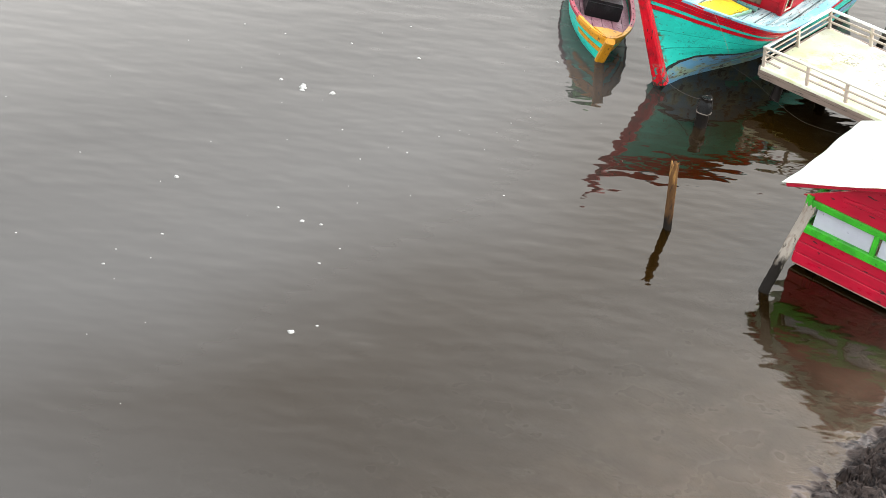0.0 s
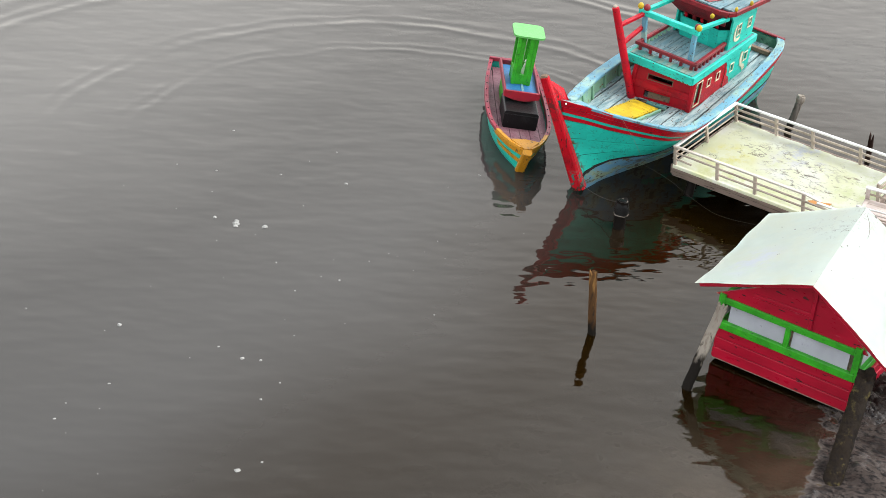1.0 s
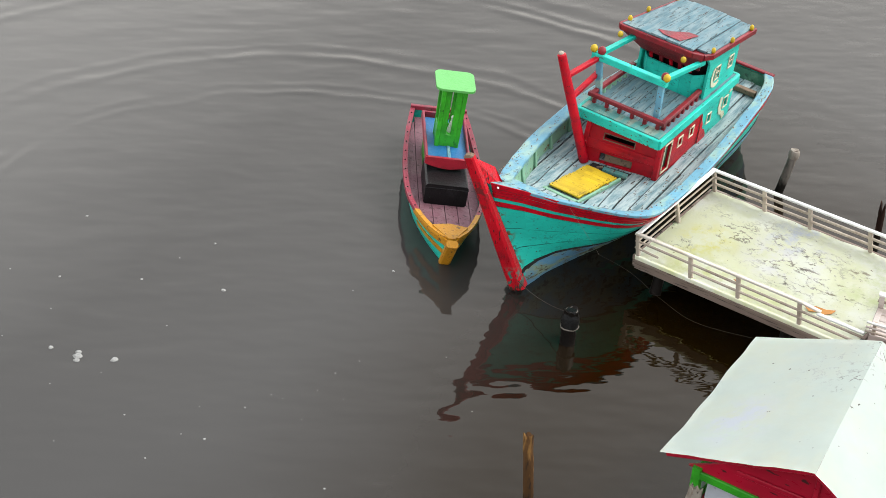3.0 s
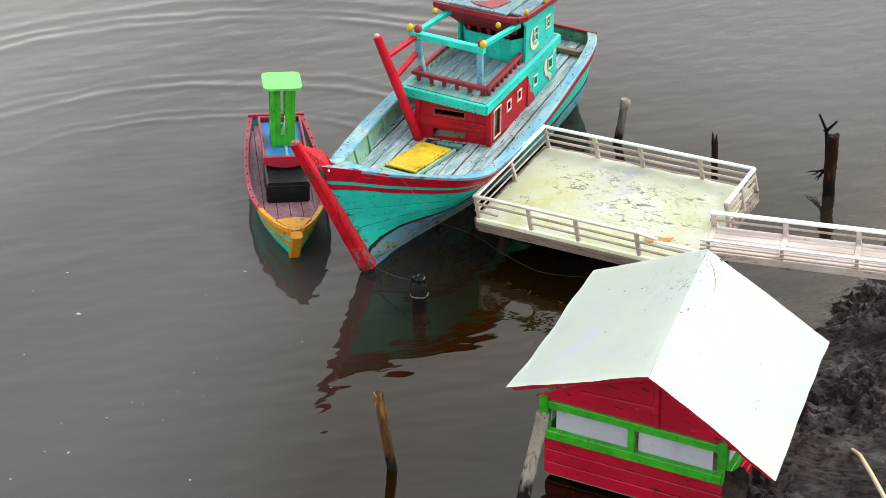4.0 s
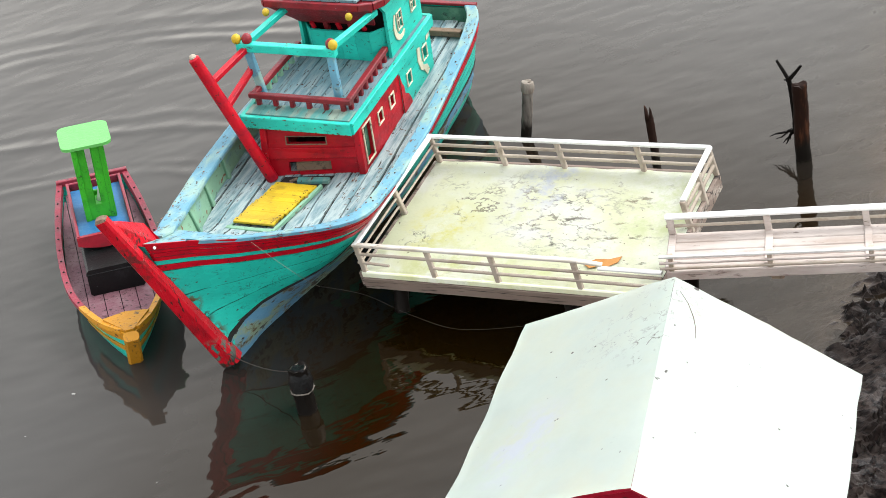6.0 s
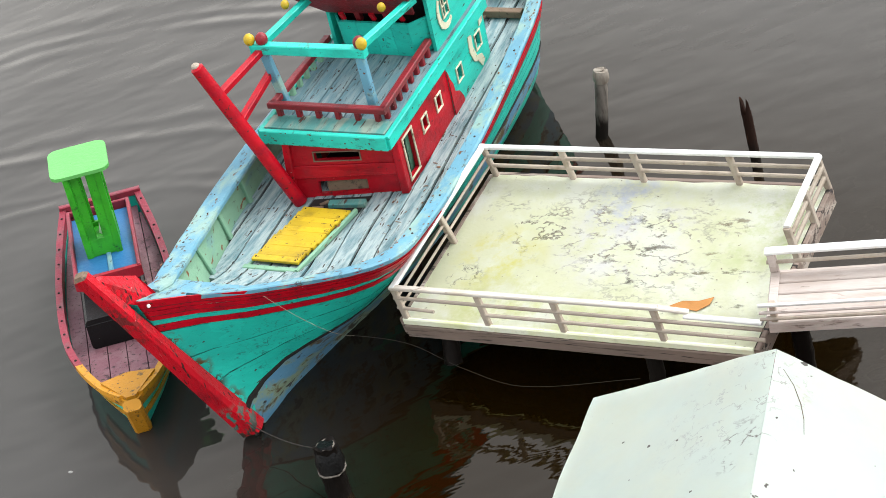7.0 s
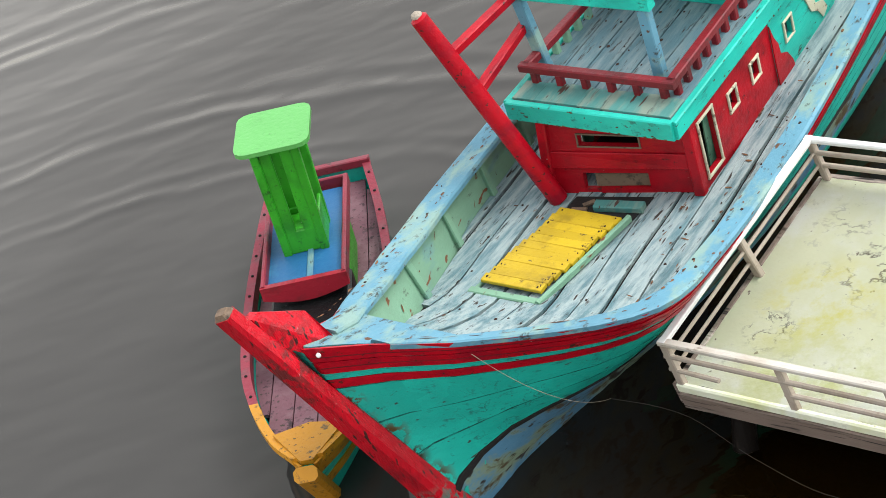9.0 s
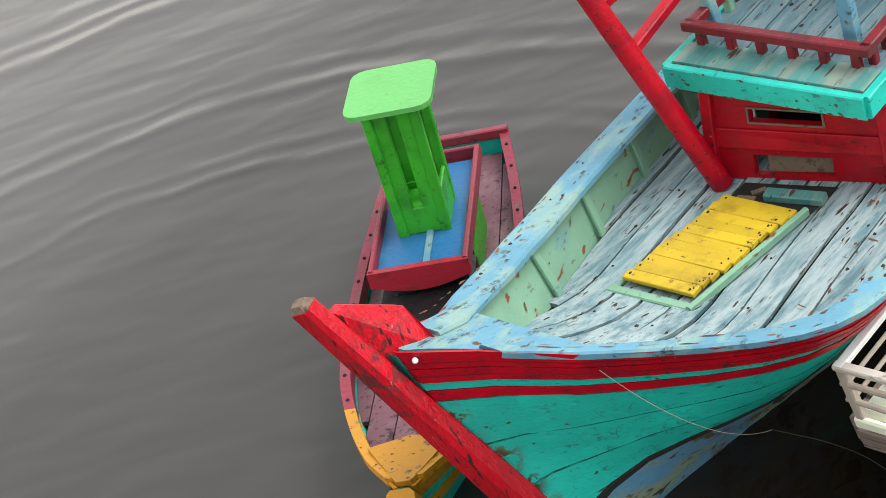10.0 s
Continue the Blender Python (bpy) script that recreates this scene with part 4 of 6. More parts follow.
    for k in range(64):
        q = rnd.uniform(0.35, 1.25) if k < 40 else rnd.uniform(1.3, 2.6)
        lim = hull_a(q, deck_z(q) / rail_z(q)) - 0.07
        a = rnd.choice((-1, 1)) * rnd.uniform(0.17, 0.52)
        if abs(a) < lim:
            for _ in range(rnd.choice((1, 1, 2, 3))):
                flake(on_deck, a + rnd.uniform(-0.025, 0.025), q + rnd.uniform(-0.03, 0.03), rnd.uniform(0.002, 0.007), rnd.uniform(0.005, 0.017))
    for k in range(46):
        q, a = rnd.uniform(0.45, 2.2), rnd.choice((-1, 1, 1)) * rnd.uniform(0.10, 0.47)
        if abs(a) < hull_a(q, deck_z(q) / rail_z(q)) - 0.08 and not (q > 1.15 and abs(a) < 0.32):
            flake(on_deck, a, q, rnd.uniform(0.008, 0.026), rnd.uniform(0.002, 0.006))
    for side in (-1, 1):
        for k in range(46):
            q = 0.14 + 2.75 * (k / 46) ** 1.4 + rnd.uniform(-0.02, 0.02)
            e = rnd.choice((-0.002, 0.0, 0.004, 0.046, 0.050, rnd.uniform(0.005, 0.045)))
            flake(on_cap(side), e, q, rnd.uniform(0.002, 0.006), rnd.uniform(0.005, 0.020))
        for k in range(18):
            flake(on_bulwark(side), rnd.uniform(0.2, 0.85), 0.32 + 0.09 * k + rnd.uniform(-0.03, 0.03), rnd.uniform(0.02, 0.11), rnd.uniform(0.002, 0.006))
    tagged(part("flaked_paint", bm, M["rust_chip"], boat), "bare rusty patches of flaked paint", kind="stuff")
    # hatch with its slatted cover
    h0, h1 = 0.655, 1.10
    hatch_z = lambda l: 0.396 - 0.075 * (l - 0.66)
    mid_x = lambda l: -0.083 + 0.135 * (l - 0.66)
    bm = mesh()
    beam(bm, (mid_x(h0) - 0.140, h0 - 0.032, hatch_z(h0) - 0.012), (mid_x(h0) + 0.132, h0 - 0.028, hatch_z(h0) - 0.012), 0.030, 0.022)
    beam(bm, (mid_x(h0) + 0.131, h0 - 0.04, hatch_z(h0) - 0.008), (mid_x(h1) + 0.131, h1 + 0.02, hatch_z(h1) - 0.008), 0.018, 0.028)
    beam(bm, (mid_x(h0) - 0.129, h0 - 0.02, hatch_z(h0) - 0.018), (mid_x(h1) - 0.129, h1, hatch_z(h1) - 0.018), 0.014, 0.022)
    hatch = part("hatch", bm, M["mint"], boat, "green hatch coaming with yellow slatted cover")
    for k in range(11):
        l = h0 + 0.004 + (h1 - h0 - 0.006) * (k + 0.5) / 11
        w, z = 0.118 + 0.004 * math.sin(k * 5.1), hatch_z(l) + 0.006 + 0.0006 * math.sin(k * 3)
        part("slat", beam(mesh(), (mid_x(l) - w, l, z), (mid_x(l) + w, l + 0.003 * math.sin(k * 2.3), z + 0.001 * math.cos(k * 7)), 0.0393, 0.014, bevel=0.0022), M["yellow"], hatch, "yellow painted slat")
    bm = mesh()
    for k in range(11):
        l = h0 + 0.004 + (h1 - h0 - 0.006) * (k + 0.5) / 11
        for e in (-0.104, 0.098, 0.106):
            if rnd.random() < 0.7:
                nail(mid_x(l) + e, l + rnd.uniform(-0.008, 0.008), hatch_z(l) + 0.0132, rnd.choice((0.0025, 0.003, 0.0045)))
    tagged(part("nail_heads", bm, M["nail"], hatch), "dark rusty nail heads", kind="stuff")
    # no opening here: a near-black plate paints the hole's darkness on the deck
    part("hatch_well", plate(mesh(), [(-0.15, h1 + 0.006, deck_z(1.11) + 0.006), (0.115, h1 + 0.012, deck_z(1.11) + 0.006), (0.125, 1.26, deck_z(1.26) + 0.006), (-0.15, 1.20, deck_z(1.20) + 0.006)], 0.003, (0, 0, 1)), M["shade"], boat, "near-black plate on the deck, painting the dark behind the hatch")
    part("crosspiece", beam(mesh(), (-0.045, 1.153, 0.356), (0.130, 1.182, 0.356), 0.042, 0.026), M["pale_teal"], boat, "worn green board behind the hatch")
    part("crosspiece", beam(mesh(), (-0.125, 1.122, 0.346), (-0.070, 1.133, 0.346), 0.022, 0.016), M["old_wood"], boat)
    part("crosspiece", beam(mesh(), (-0.095, 1.152, 0.346), (-0.065, 1.185, 0.346), 0.018, 0.016), M["old_wood"], boat)
    # lower cabin
    X, Z = (1, 0, 0), (0, 0, 1)
    c0, c1, cl, cr, zb, zt = 1.315, 2.42, -0.265, 0.285, 0.330, 0.645
    front = part("cabin_front", panel(mesh(), (cl, c0, zb), X, Z, cr - cl, zt - zb, [(0.13, 0.015, 0.365, 0.080), (0.135, 0.188, 0.355, 0.230)], -0.02), M["cabin_red"], boat, "red cabin front with dark slots")
    part("sill_board", beam(mesh(), (cl, c0 - 0.006, zb + 0.134), (cr, c0 - 0.006, zb + 0.134), 0.008, 0.062), M["cabin_red"], front)
    part("slot_frame", window_trim(mesh(), (cl + 0.245, c0 - 0.003, zb + 0.209), X, Z, 0.220, 0.042, 0.006, 0.006), M["old_wood"], front, "weathered slot frame")
    part("block", beam(mesh(), (cl + 0.165, c0 + 0.026, zb + 0.040), (cl + 0.362, c0 + 0.026, zb + 0.044), 0.02, 0.056), M["old_wood"], boat, "worn brown wood block")
    for k, a in ((0, cl + 0.012), (1, cr - 0.012)):
        part("corner_post", beam(mesh(), (a, c0 - 0.004, zb), (a, c0 - 0.004, zt + 0.01), 0.035, 0.035, up=(0, 1, 0)), M["cabin_red"], boat)
    split = 1.93
    for side, a in ((1, cr), (-1, cl)):
        holes = [(0.06, 0.04, 0.155, 0.255), (0.275, 0.155, 0.325, 0.220), (0.45, 0.155, 0.50, 0.220)]
        red = part("cabin_side", panel(mesh(), (a, c0, zb), (0, 1, 0), Z, split - c0, zt - zb, holes, -0.018 * side), M["cabin_red"], boat, "red cabin side with small windows")
        for h in holes:
            mid = ((h[0] + h[2]) / 2, (h[1] + h[3]) / 2)
            part("window_trim", window_trim(mesh(), (a + 0.004 * side, c0 + mid[0], zb + mid[1]), (0, 1, 0), Z, h[2] - h[0], h[3] - h[1], 0.011, 0.008), M["cream"], red, "cream window trim")
        part("door_leaf", plate(mesh(), [(a - 0.030 * side, c0 + 0.118, zb + 0.03), (a - 0.030 * side, c0 + 0.175, zb + 0.03), (a - 0.024 * side, c0 + 0.175, zb + 0.25), (a - 0.024 * side, c0 + 0.124, zb + 0.25)], 0.006 * side, X), M["stern_green"], red, "dull green door leaf set back")
        holes = [(0.10, 0.145, 0.155, 0.215), (0.36, 0.165, 0.42, 0.240)]
        aft = part("cabin_side", panel(mesh(), (a + 0.003 * side, split, zb), (0, 1, 0), Z, c1 - split, zt - zb, holes, -0.018 * side), M["teal"], boat, "turquoise cabin side with small windows")
        for h in holes:
            mid = ((h[0] + h[2]) / 2, (h[1] + h[3]) / 2)
            part("window_trim", window_trim(mesh(), (a + 0.007 * side, split + mid[0], zb + mid[1]), (0, 1, 0), Z, h[2] - h[0], h[3] - h[1], 0.009, 0.008), M["cream"], aft, "cream window trim")
        part("scroll", plate(mesh(), [(a + 0.004 * side, split + u, zb + 0.055 + v) for u, v in ((0.285, 0.225), (0.325, 0.215), (0.318, 0.155), (0.345, 0.085), (0.40, 0.065), (0.425, 0.02), (0.385, 0.0), (0.355, 0.045), (0.305, 0.075), (0.275, 0.145))], 0.005 * side, X), M["cream"], aft, "cream painted scroll")
        part("cream_patch", plate(mesh(), [(a + 0.004 * side, split + u, zb + 0.055 + v) for u, v in ((0.43, 0.20), (0.475, 0.21), (0.485, 0.245), (0.44, 0.25))], 0.005 * side, X), M["cream"], aft)
        part("red_flash", plate(mesh(), [(a + 0.004 * side, split + u, zb + v) for u, v in ((-0.004, 0.002), (0.125, 0.002), (0.115, 0.057), (0.085, 0.105), (0.04, 0.130), (0.035, 0.175), (0.012, 0.215), (-0.004, 0.270))], 0.005 * side, X), M["cabin_red"], aft, "red painted curl")
    part("cabin_back", panel(mesh(), (cl, c1, zb), X, Z, cr - cl, zt - zb, [(0.18, 0.0, 0.34, 0.2)], -0.02), M["teal"], boat)
    # near-black floor sheet paints the darkness inside the cabin
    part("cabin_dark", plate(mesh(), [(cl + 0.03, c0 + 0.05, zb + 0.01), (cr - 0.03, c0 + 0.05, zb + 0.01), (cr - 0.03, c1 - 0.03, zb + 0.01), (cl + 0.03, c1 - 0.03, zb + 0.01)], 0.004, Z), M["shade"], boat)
    # the cabin front stands askew and leans back under the upper deck
    for ob in [o for o in boat.children_recursive if o.name.split(".")[0] in ("cabin_front", "sill_board", "slot_frame", "block", "corner_post", "cabin_side")]:
        for v in ob.data.vertices:
            if v.co.y < c0 + 0.045:
                across, up = (v.co.x - cl) / (cr - cl), (v.co.z - zb) / (zt - zb)
                v.co.y += 0.018 * across - 0.108 * (1 - across) * (1 - 0.55 * up)
    # upper deck
    u0, u1, ul, ur, uz = 1.225, 2.46, -0.350, 0.295, 0.705
    for p0, p1, h in (((ul, u0), (ur, u0), 0.072), ((ul, u0), (ul, u1), 0.071), ((ur, u0), (ur, u1), 0.071), ((ul, u1), (ur, u1), 0.070)):
        part("fascia", beam(mesh(), (*p0, uz - 0.035), (*p1, uz - 0.035), 0.028, h), M["teal"], boat, "turquoise upper deck edge board")
    # soffit coloured near-black for the shade below the upper deck
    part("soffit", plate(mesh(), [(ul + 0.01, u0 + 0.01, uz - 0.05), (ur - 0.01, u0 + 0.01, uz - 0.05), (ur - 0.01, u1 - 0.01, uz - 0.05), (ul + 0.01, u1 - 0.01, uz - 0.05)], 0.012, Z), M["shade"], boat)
    k = 7
    for i in range(k):
        a = ul + 0.014 + (ur - ul - 0.028) * (i + 0.5) / k
        part("plank", beam(mesh(), (a, u0 + 0.014, uz - 0.012), (a, u1 - 0.014, uz - 0.012 + 0.001 * (i % 2)), (ur - ul - 0.028) / k - 0.004, 0.018, bevel=0.003), M["top_deck"], boat)
    for i in range(7):
        a = ul + 0.014 + (ur - ul - 0.028) * (i + 0.5) / 7
        part("apron_board", beam(mesh(), (a, u0 + 0.018, uz + 0.0015), (a, u0 + 0.118 + 0.004 * (i % 3), uz + 0.0015), 0.088, 0.007), M["pale_teal"], boat, "faded turquoise end board")
    # chipped edges of the fascia and the cabin front
    bm = mesh()
    faces_ = ((lambda a, v: Vector((a, u0 - 0.0148, v)), ul, ur), (lambda a, v: Vector((ur + 0.0148, a, v)), u0, u1))
    for spot, lo, hi in faces_:
        for k in range(26):
            v = rnd.choice((uz - 0.002, uz - 0.066, uz - 0.068, rnd.uniform(uz - 0.065, uz - 0.005)))
            flake(spot, rnd.uniform(lo + 0.01, hi - 0.01), v, rnd.uniform(0.003, 0.012), rnd.uniform(0.0015, 0.005))
    tagged(part("chipped_paint", bm, M["rust_chip"], boat), "small brown chips along the painted edges", kind="stuff")
    # balustrade
    bz, bf, bl, br = uz + 0.060, 1.345, -0.325, 0.240
    for p0, p1, count in (((bl - 0.02, bf, bz), (br + 0.02, bf, bz), 6), ((br, bf, bz), (br - 0.01, 1.93, bz), 8), ((bl, bf, bz), (bl + 0.02, 1.93, bz), 8)):
        rail = part("balustrade_rail", beam(mesh(), p0, p1, 0.034, 0.030), M["dark_red"], boat, "dark red low balustrade")
        for i in range(count):
            p = Vector(p0).lerp(Vector(p1), (i + 0.5) / count)
            part("baluster", beam(mesh(), (p.x, p.y, uz - 0.005), (p.x, p.y, bz - 0.008), 0.026, 0.026, up=(0, 1, 0)), M["dark_red"] if p1[0] != bl + 0.02 else M["mint"], rail)
    # front gallows with lamps
    kl, kr, kz, kf = -0.365, 0.135, 1.012, 1.44
    for a, top in ((-0.305, kl), (0.150, kr)):
        part("gallows_post", beam(mesh(), (a, 1.435, uz - 0.01), (top, kf + 0.01, kz), 0.042, 0.036, up=(0, 1, 0)), M["blue"], boat, "pale blue gallows post")
    part("gallows_beam", beam(mesh(), (kl - 0.045, kf, kz), (kr + 0.04, kf, kz), 0.045, 0.05), M["teal"], boat, "turquoise gallows beam")
    for a, e in ((kl, -0.30), (kr, 0.235)):
        part("side_beam", beam(mesh(), (a, kf + 0.02, kz + 0.01), (e, 1.87, kz + 0.018), 0.036, 0.036), M["teal"], boat)
        for p, mat_, r in (((a - 0.04 if a < 0 else a + 0.035, kf - 0.012, kz + 0.05), "yellow", 0.027), ((a + 0.015, kf + 0.005, kz + 0.045), "dark_red", 0.030), ((a * 0.9 + e * 0.1 - 0.01, kf + 0.30, kz + 0.05), "yellow", 0.021)):
            smooth(part("lamp_knob", ball(mesh(), p, r, flat=1.15), M[mat_], boat, "round painted lamp knob"), 60)
    # mast with rungs
    m0, m1 = Vector((-0.212, 1.178, 0.335)), Vector((-0.470, 1.070, 1.135))
    smooth(part("mast", rod(mesh(), [m0, m0.lerp(m1, 0.3), m0.lerp(m1, 0.7), m1, m1 + (m1 - m0) * 0.012], [0.034, 0.034, 0.033, 0.031, 0.018], 14), M["red"], boat, "leaning red mast pole"), 50)
    part("mast_tip", ball(mesh(), m1 + (m1 - m0) * 0.012, 0.021, flat=0.8), M["rail_wood"], boat, "bare pale mast tip")
    for k, z in ((0.60, 0.87), (0.80, 1.0)):
        p = m0.lerp(m1, k)
        part("rung", beam(mesh(), p, (-0.36, 1.46, z), 0.036, 0.032), M["red"], boat)
    # wheelhouse
    wf, wb, wlft, wr, wz0, wz1 = 1.90, 2.41, -0.285, 0.262, uz - 0.002, 1.055
    side_top = 0.985
    fr = [(wlft, wf + 0.12), (wlft + 0.09, wf), (wr - 0.09, wf - 0.01), (wr, wf + 0.10)]
    for (a0, l0), (a1, l1) in zip(fr, fr[1:]):
        steps = max(2, int(math.hypot(a1 - a0, l1 - l0) / 0.075))
        for i in range(steps):
            p0, p1 = Vector((a0, l0, 0)).lerp(Vector((a1, l1, 0)), i / steps), Vector((a0, l0, 0)).lerp(Vector((a1, l1, 0)), (i + 0.985) / steps)
            part("house_board", plate(mesh(), [(p0.x, p0.y, wz0), (p1.x, p1.y, wz0), (p1.x, p1.y - 0.018, wz0 + 0.185), (p0.x, p0.y - 0.018, wz0 + 0.185)], 0.016, (0, 1, 0)), M["teal"], boat)
    for a in (-0.10, 0.05):
        part("mullion", beam(mesh(), (a, wf + 0.03, wz0 + 0.17), (a, wf - 0.02, wz1), 0.03, 0.03, up=(0, 1, 0)), M["dark_red"], boat)
    # red visor in the darker paint, its shade under the roof put into colour
    part("visor", plate(mesh(), [(wlft - 0.125, wf - 0.092, wz1 + 0.012), (wr - 0.02, wf - 0.092, wz1 + 0.012), (wr - 0.06, wf + 0.004, wz0 + 0.222), (wlft + 0.03, wf + 0.004, wz0 + 0.222)], 0.014, (0, 1, 0.3)), M["dark_red"], boat, "dark red sloping visor")
    for a in (-0.18, -0.02, 0.13):
        part("visor_cleat", beam(mesh(), (a, wf - 0.004, wz0 + 0.226), (a + 0.004, wf + 0.012, wz0 + 0.186), 0.026, 0.016, up=(0, 1, 0)), M["cabin_red"], boat)
    # near-black sheet behind the front, the wheelhouse's inner dark put into colour
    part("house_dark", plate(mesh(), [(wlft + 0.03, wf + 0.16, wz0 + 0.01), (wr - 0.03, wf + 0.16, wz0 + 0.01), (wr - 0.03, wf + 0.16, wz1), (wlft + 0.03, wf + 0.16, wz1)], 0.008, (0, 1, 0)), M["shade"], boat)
    for side, a in ((1, wr), (-1, wlft)):
        holes = [(0.13, 0.11, 0.19, 0.205), (0.34, 0.12, 0.40, 0.205)]
        ws = part("house_side", panel(mesh(), (a, wf + 0.04, wz0), (0, 1, 0), Z, wb - wf - 0.04, side_top - wz0, holes, -0.018 * side), M["teal"], boat, "turquoise wheelhouse side with paned windows")
        for h in holes:
            cu, cv = wf + 0.04 + (h[0] + h[2]) / 2, wz0 + (h[1] + h[3]) / 2
            bm = window_trim(mesh(), (a + 0.004 * side, cu, cv), (0, 1, 0), Z, h[2] - h[0], h[3] - h[1], 0.009, 0.008)
            beam(bm, (a, cu, cv - 0.055), (a, cu, cv + 0.055), 0.008, 0.008, up=(0, 1, 0))
            beam(bm, (a, cu - 0.03, cv), (a, cu + 0.03, cv), 0.008, 0.008)
            part("window_trim", bm, M["cream"], ws, "cream four-pane window bars")
        arc = [(0.108 - 0.018 * abs(k - 4) / 4, radians(140 + 20 * k)) for k in range(9)]
        curl = [(0.165 + r * math.cos(w), 0.155 + 1.15 * r * math.sin(w)) for r, w in arc] + [(0.165 + 0.074 * math.cos(w), 0.155 + 1.15 * 0.074 * math.sin(w)) for r, w in arc[::-1]]
        part("scroll", plate(mesh(), [(a + 0.002 * side, wf + 0.04 + u, wz0 + v) for u, v in curl], 0.005 * side, X), M["cream"], ws, "cream painted crescent")
        part("gusset", plate(mesh(), [(a - 0.018 * side, wf + 0.04, side_top + 0.001), (a - 0.018 * side, wb, side_top + 0.001), (a - 0.018 * side, wf - 0.03, 1.068)], 0.018 * side, X), M["teal"], ws)
    part("house_back", panel(mesh(), (wlft, wb, wz0), X, Z, wr - wlft, side_top - wz0, [(0.2, 0.0, 0.36, 0.26)], -0.018), M["teal"], boat)
    # wheelhouse roof
    r0, r1, rl, rr, rz = 1.800, 2.58, -0.420, 0.305, 1.082
    roof = part("roof", plate(mesh(), [(rl + 0.025, r0, rz), (rr - 0.115, r0, rz), (rr - 0.035, r0 + 0.030, rz), (rr, r0 + 0.100, rz), (rr, r1, rz), (rl, r1, rz), (rl, r0 + 0.025, rz)], 0.012, Z), M["dark_red"], boat, "blue plank wheelhouse roof with red edge")
    edge = [(rl, r1), (rl, r0 + 0.025), (rl + 0.025, r0), (rr - 0.115, r0), (rr - 0.035, r0 + 0.030), (rr, r0 + 0.100), (rr, r1)]
    for p0, p1 in zip(edge, edge[1:]):
        part("roof_edge", beam(mesh(), (*p0, rz + 0.004), (*p1, rz + 0.004), 0.026, 0.044), M["dark_red"], roof)
    for i in range(6):
        a = rl + 0.012 + (rr - rl - 0.024) * (i + 0.5) / 6
        cut = (0.016, 0.012, 0.012, 0.012, 0.020, 0.080)[i]
        part("roof_plank", beam(mesh(), (a, r0 + cut, rz + 0.022 + 0.014 * math.cos((i - 2.5) * 0.6)), (a, r1 + 0.01, rz + 0.022 + 0.014 * math.cos((i - 2.5) * 0.6)), (rr - rl - 0.024) / 6 - 0.003, 0.016), M["top_deck"], roof)
    part("emblem", plate(mesh(), [(-0.17, r0 + 0.10, rz + 0.047), (-0.10, r0 + 0.055, rz + 0.048), (0.04, r0 + 0.05, rz + 0.047), (0.10, r0 + 0.25, rz + 0.046), (0.02, r0 + 0.24, rz + 0.047), (-0.08, r0 + 0.15, rz + 0.047)], 0.002, Z), M["dark_red"], roof, "faded red painted emblem")
    for a, l in ((rl + 0.02, r0 + 0.10), (rl, r0 + 0.36), (rl + 0.01, r1 - 0.05), (rr - 0.01, r0 + 0.12), (rr, r0 + 0.40), (rr - 0.005, r1 - 0.06)):
        smooth(part("lamp_knob", ball(mesh(), (a, l, rz + 0.045), 0.017, flat=1.5), M["yellow"], roof, "yellow lamp knob"), 60)
    for ob in (roof, *roof.children):
        for v in ob.data.vertices:
            aft = (v.co.y - r0) / 0.78
            v.co.z -= 0.070 * aft
            v.co.x *= 1 - 0.24 * aft if v.co.x < 0 else 0.90 + 0.07 * aft
    # open stern floor with bare boards
    for i in range(3):
        part("stern_board", beam(mesh(), (-0.26 + 0.17 * i, 2.44, 0.412), (-0.25 + 0.17 * i, 2.72, 0.425), 0.15, 0.014), M["old_wood"], boat, "bare brown stern boards")
    # the whole bow is pulled over to one side
    for ob in boat.children:
        if ob.name.split(".")[0] in BOW_PARTS:
            for v in ob.data.vertices:
                v.co += bow_pull(v.co)


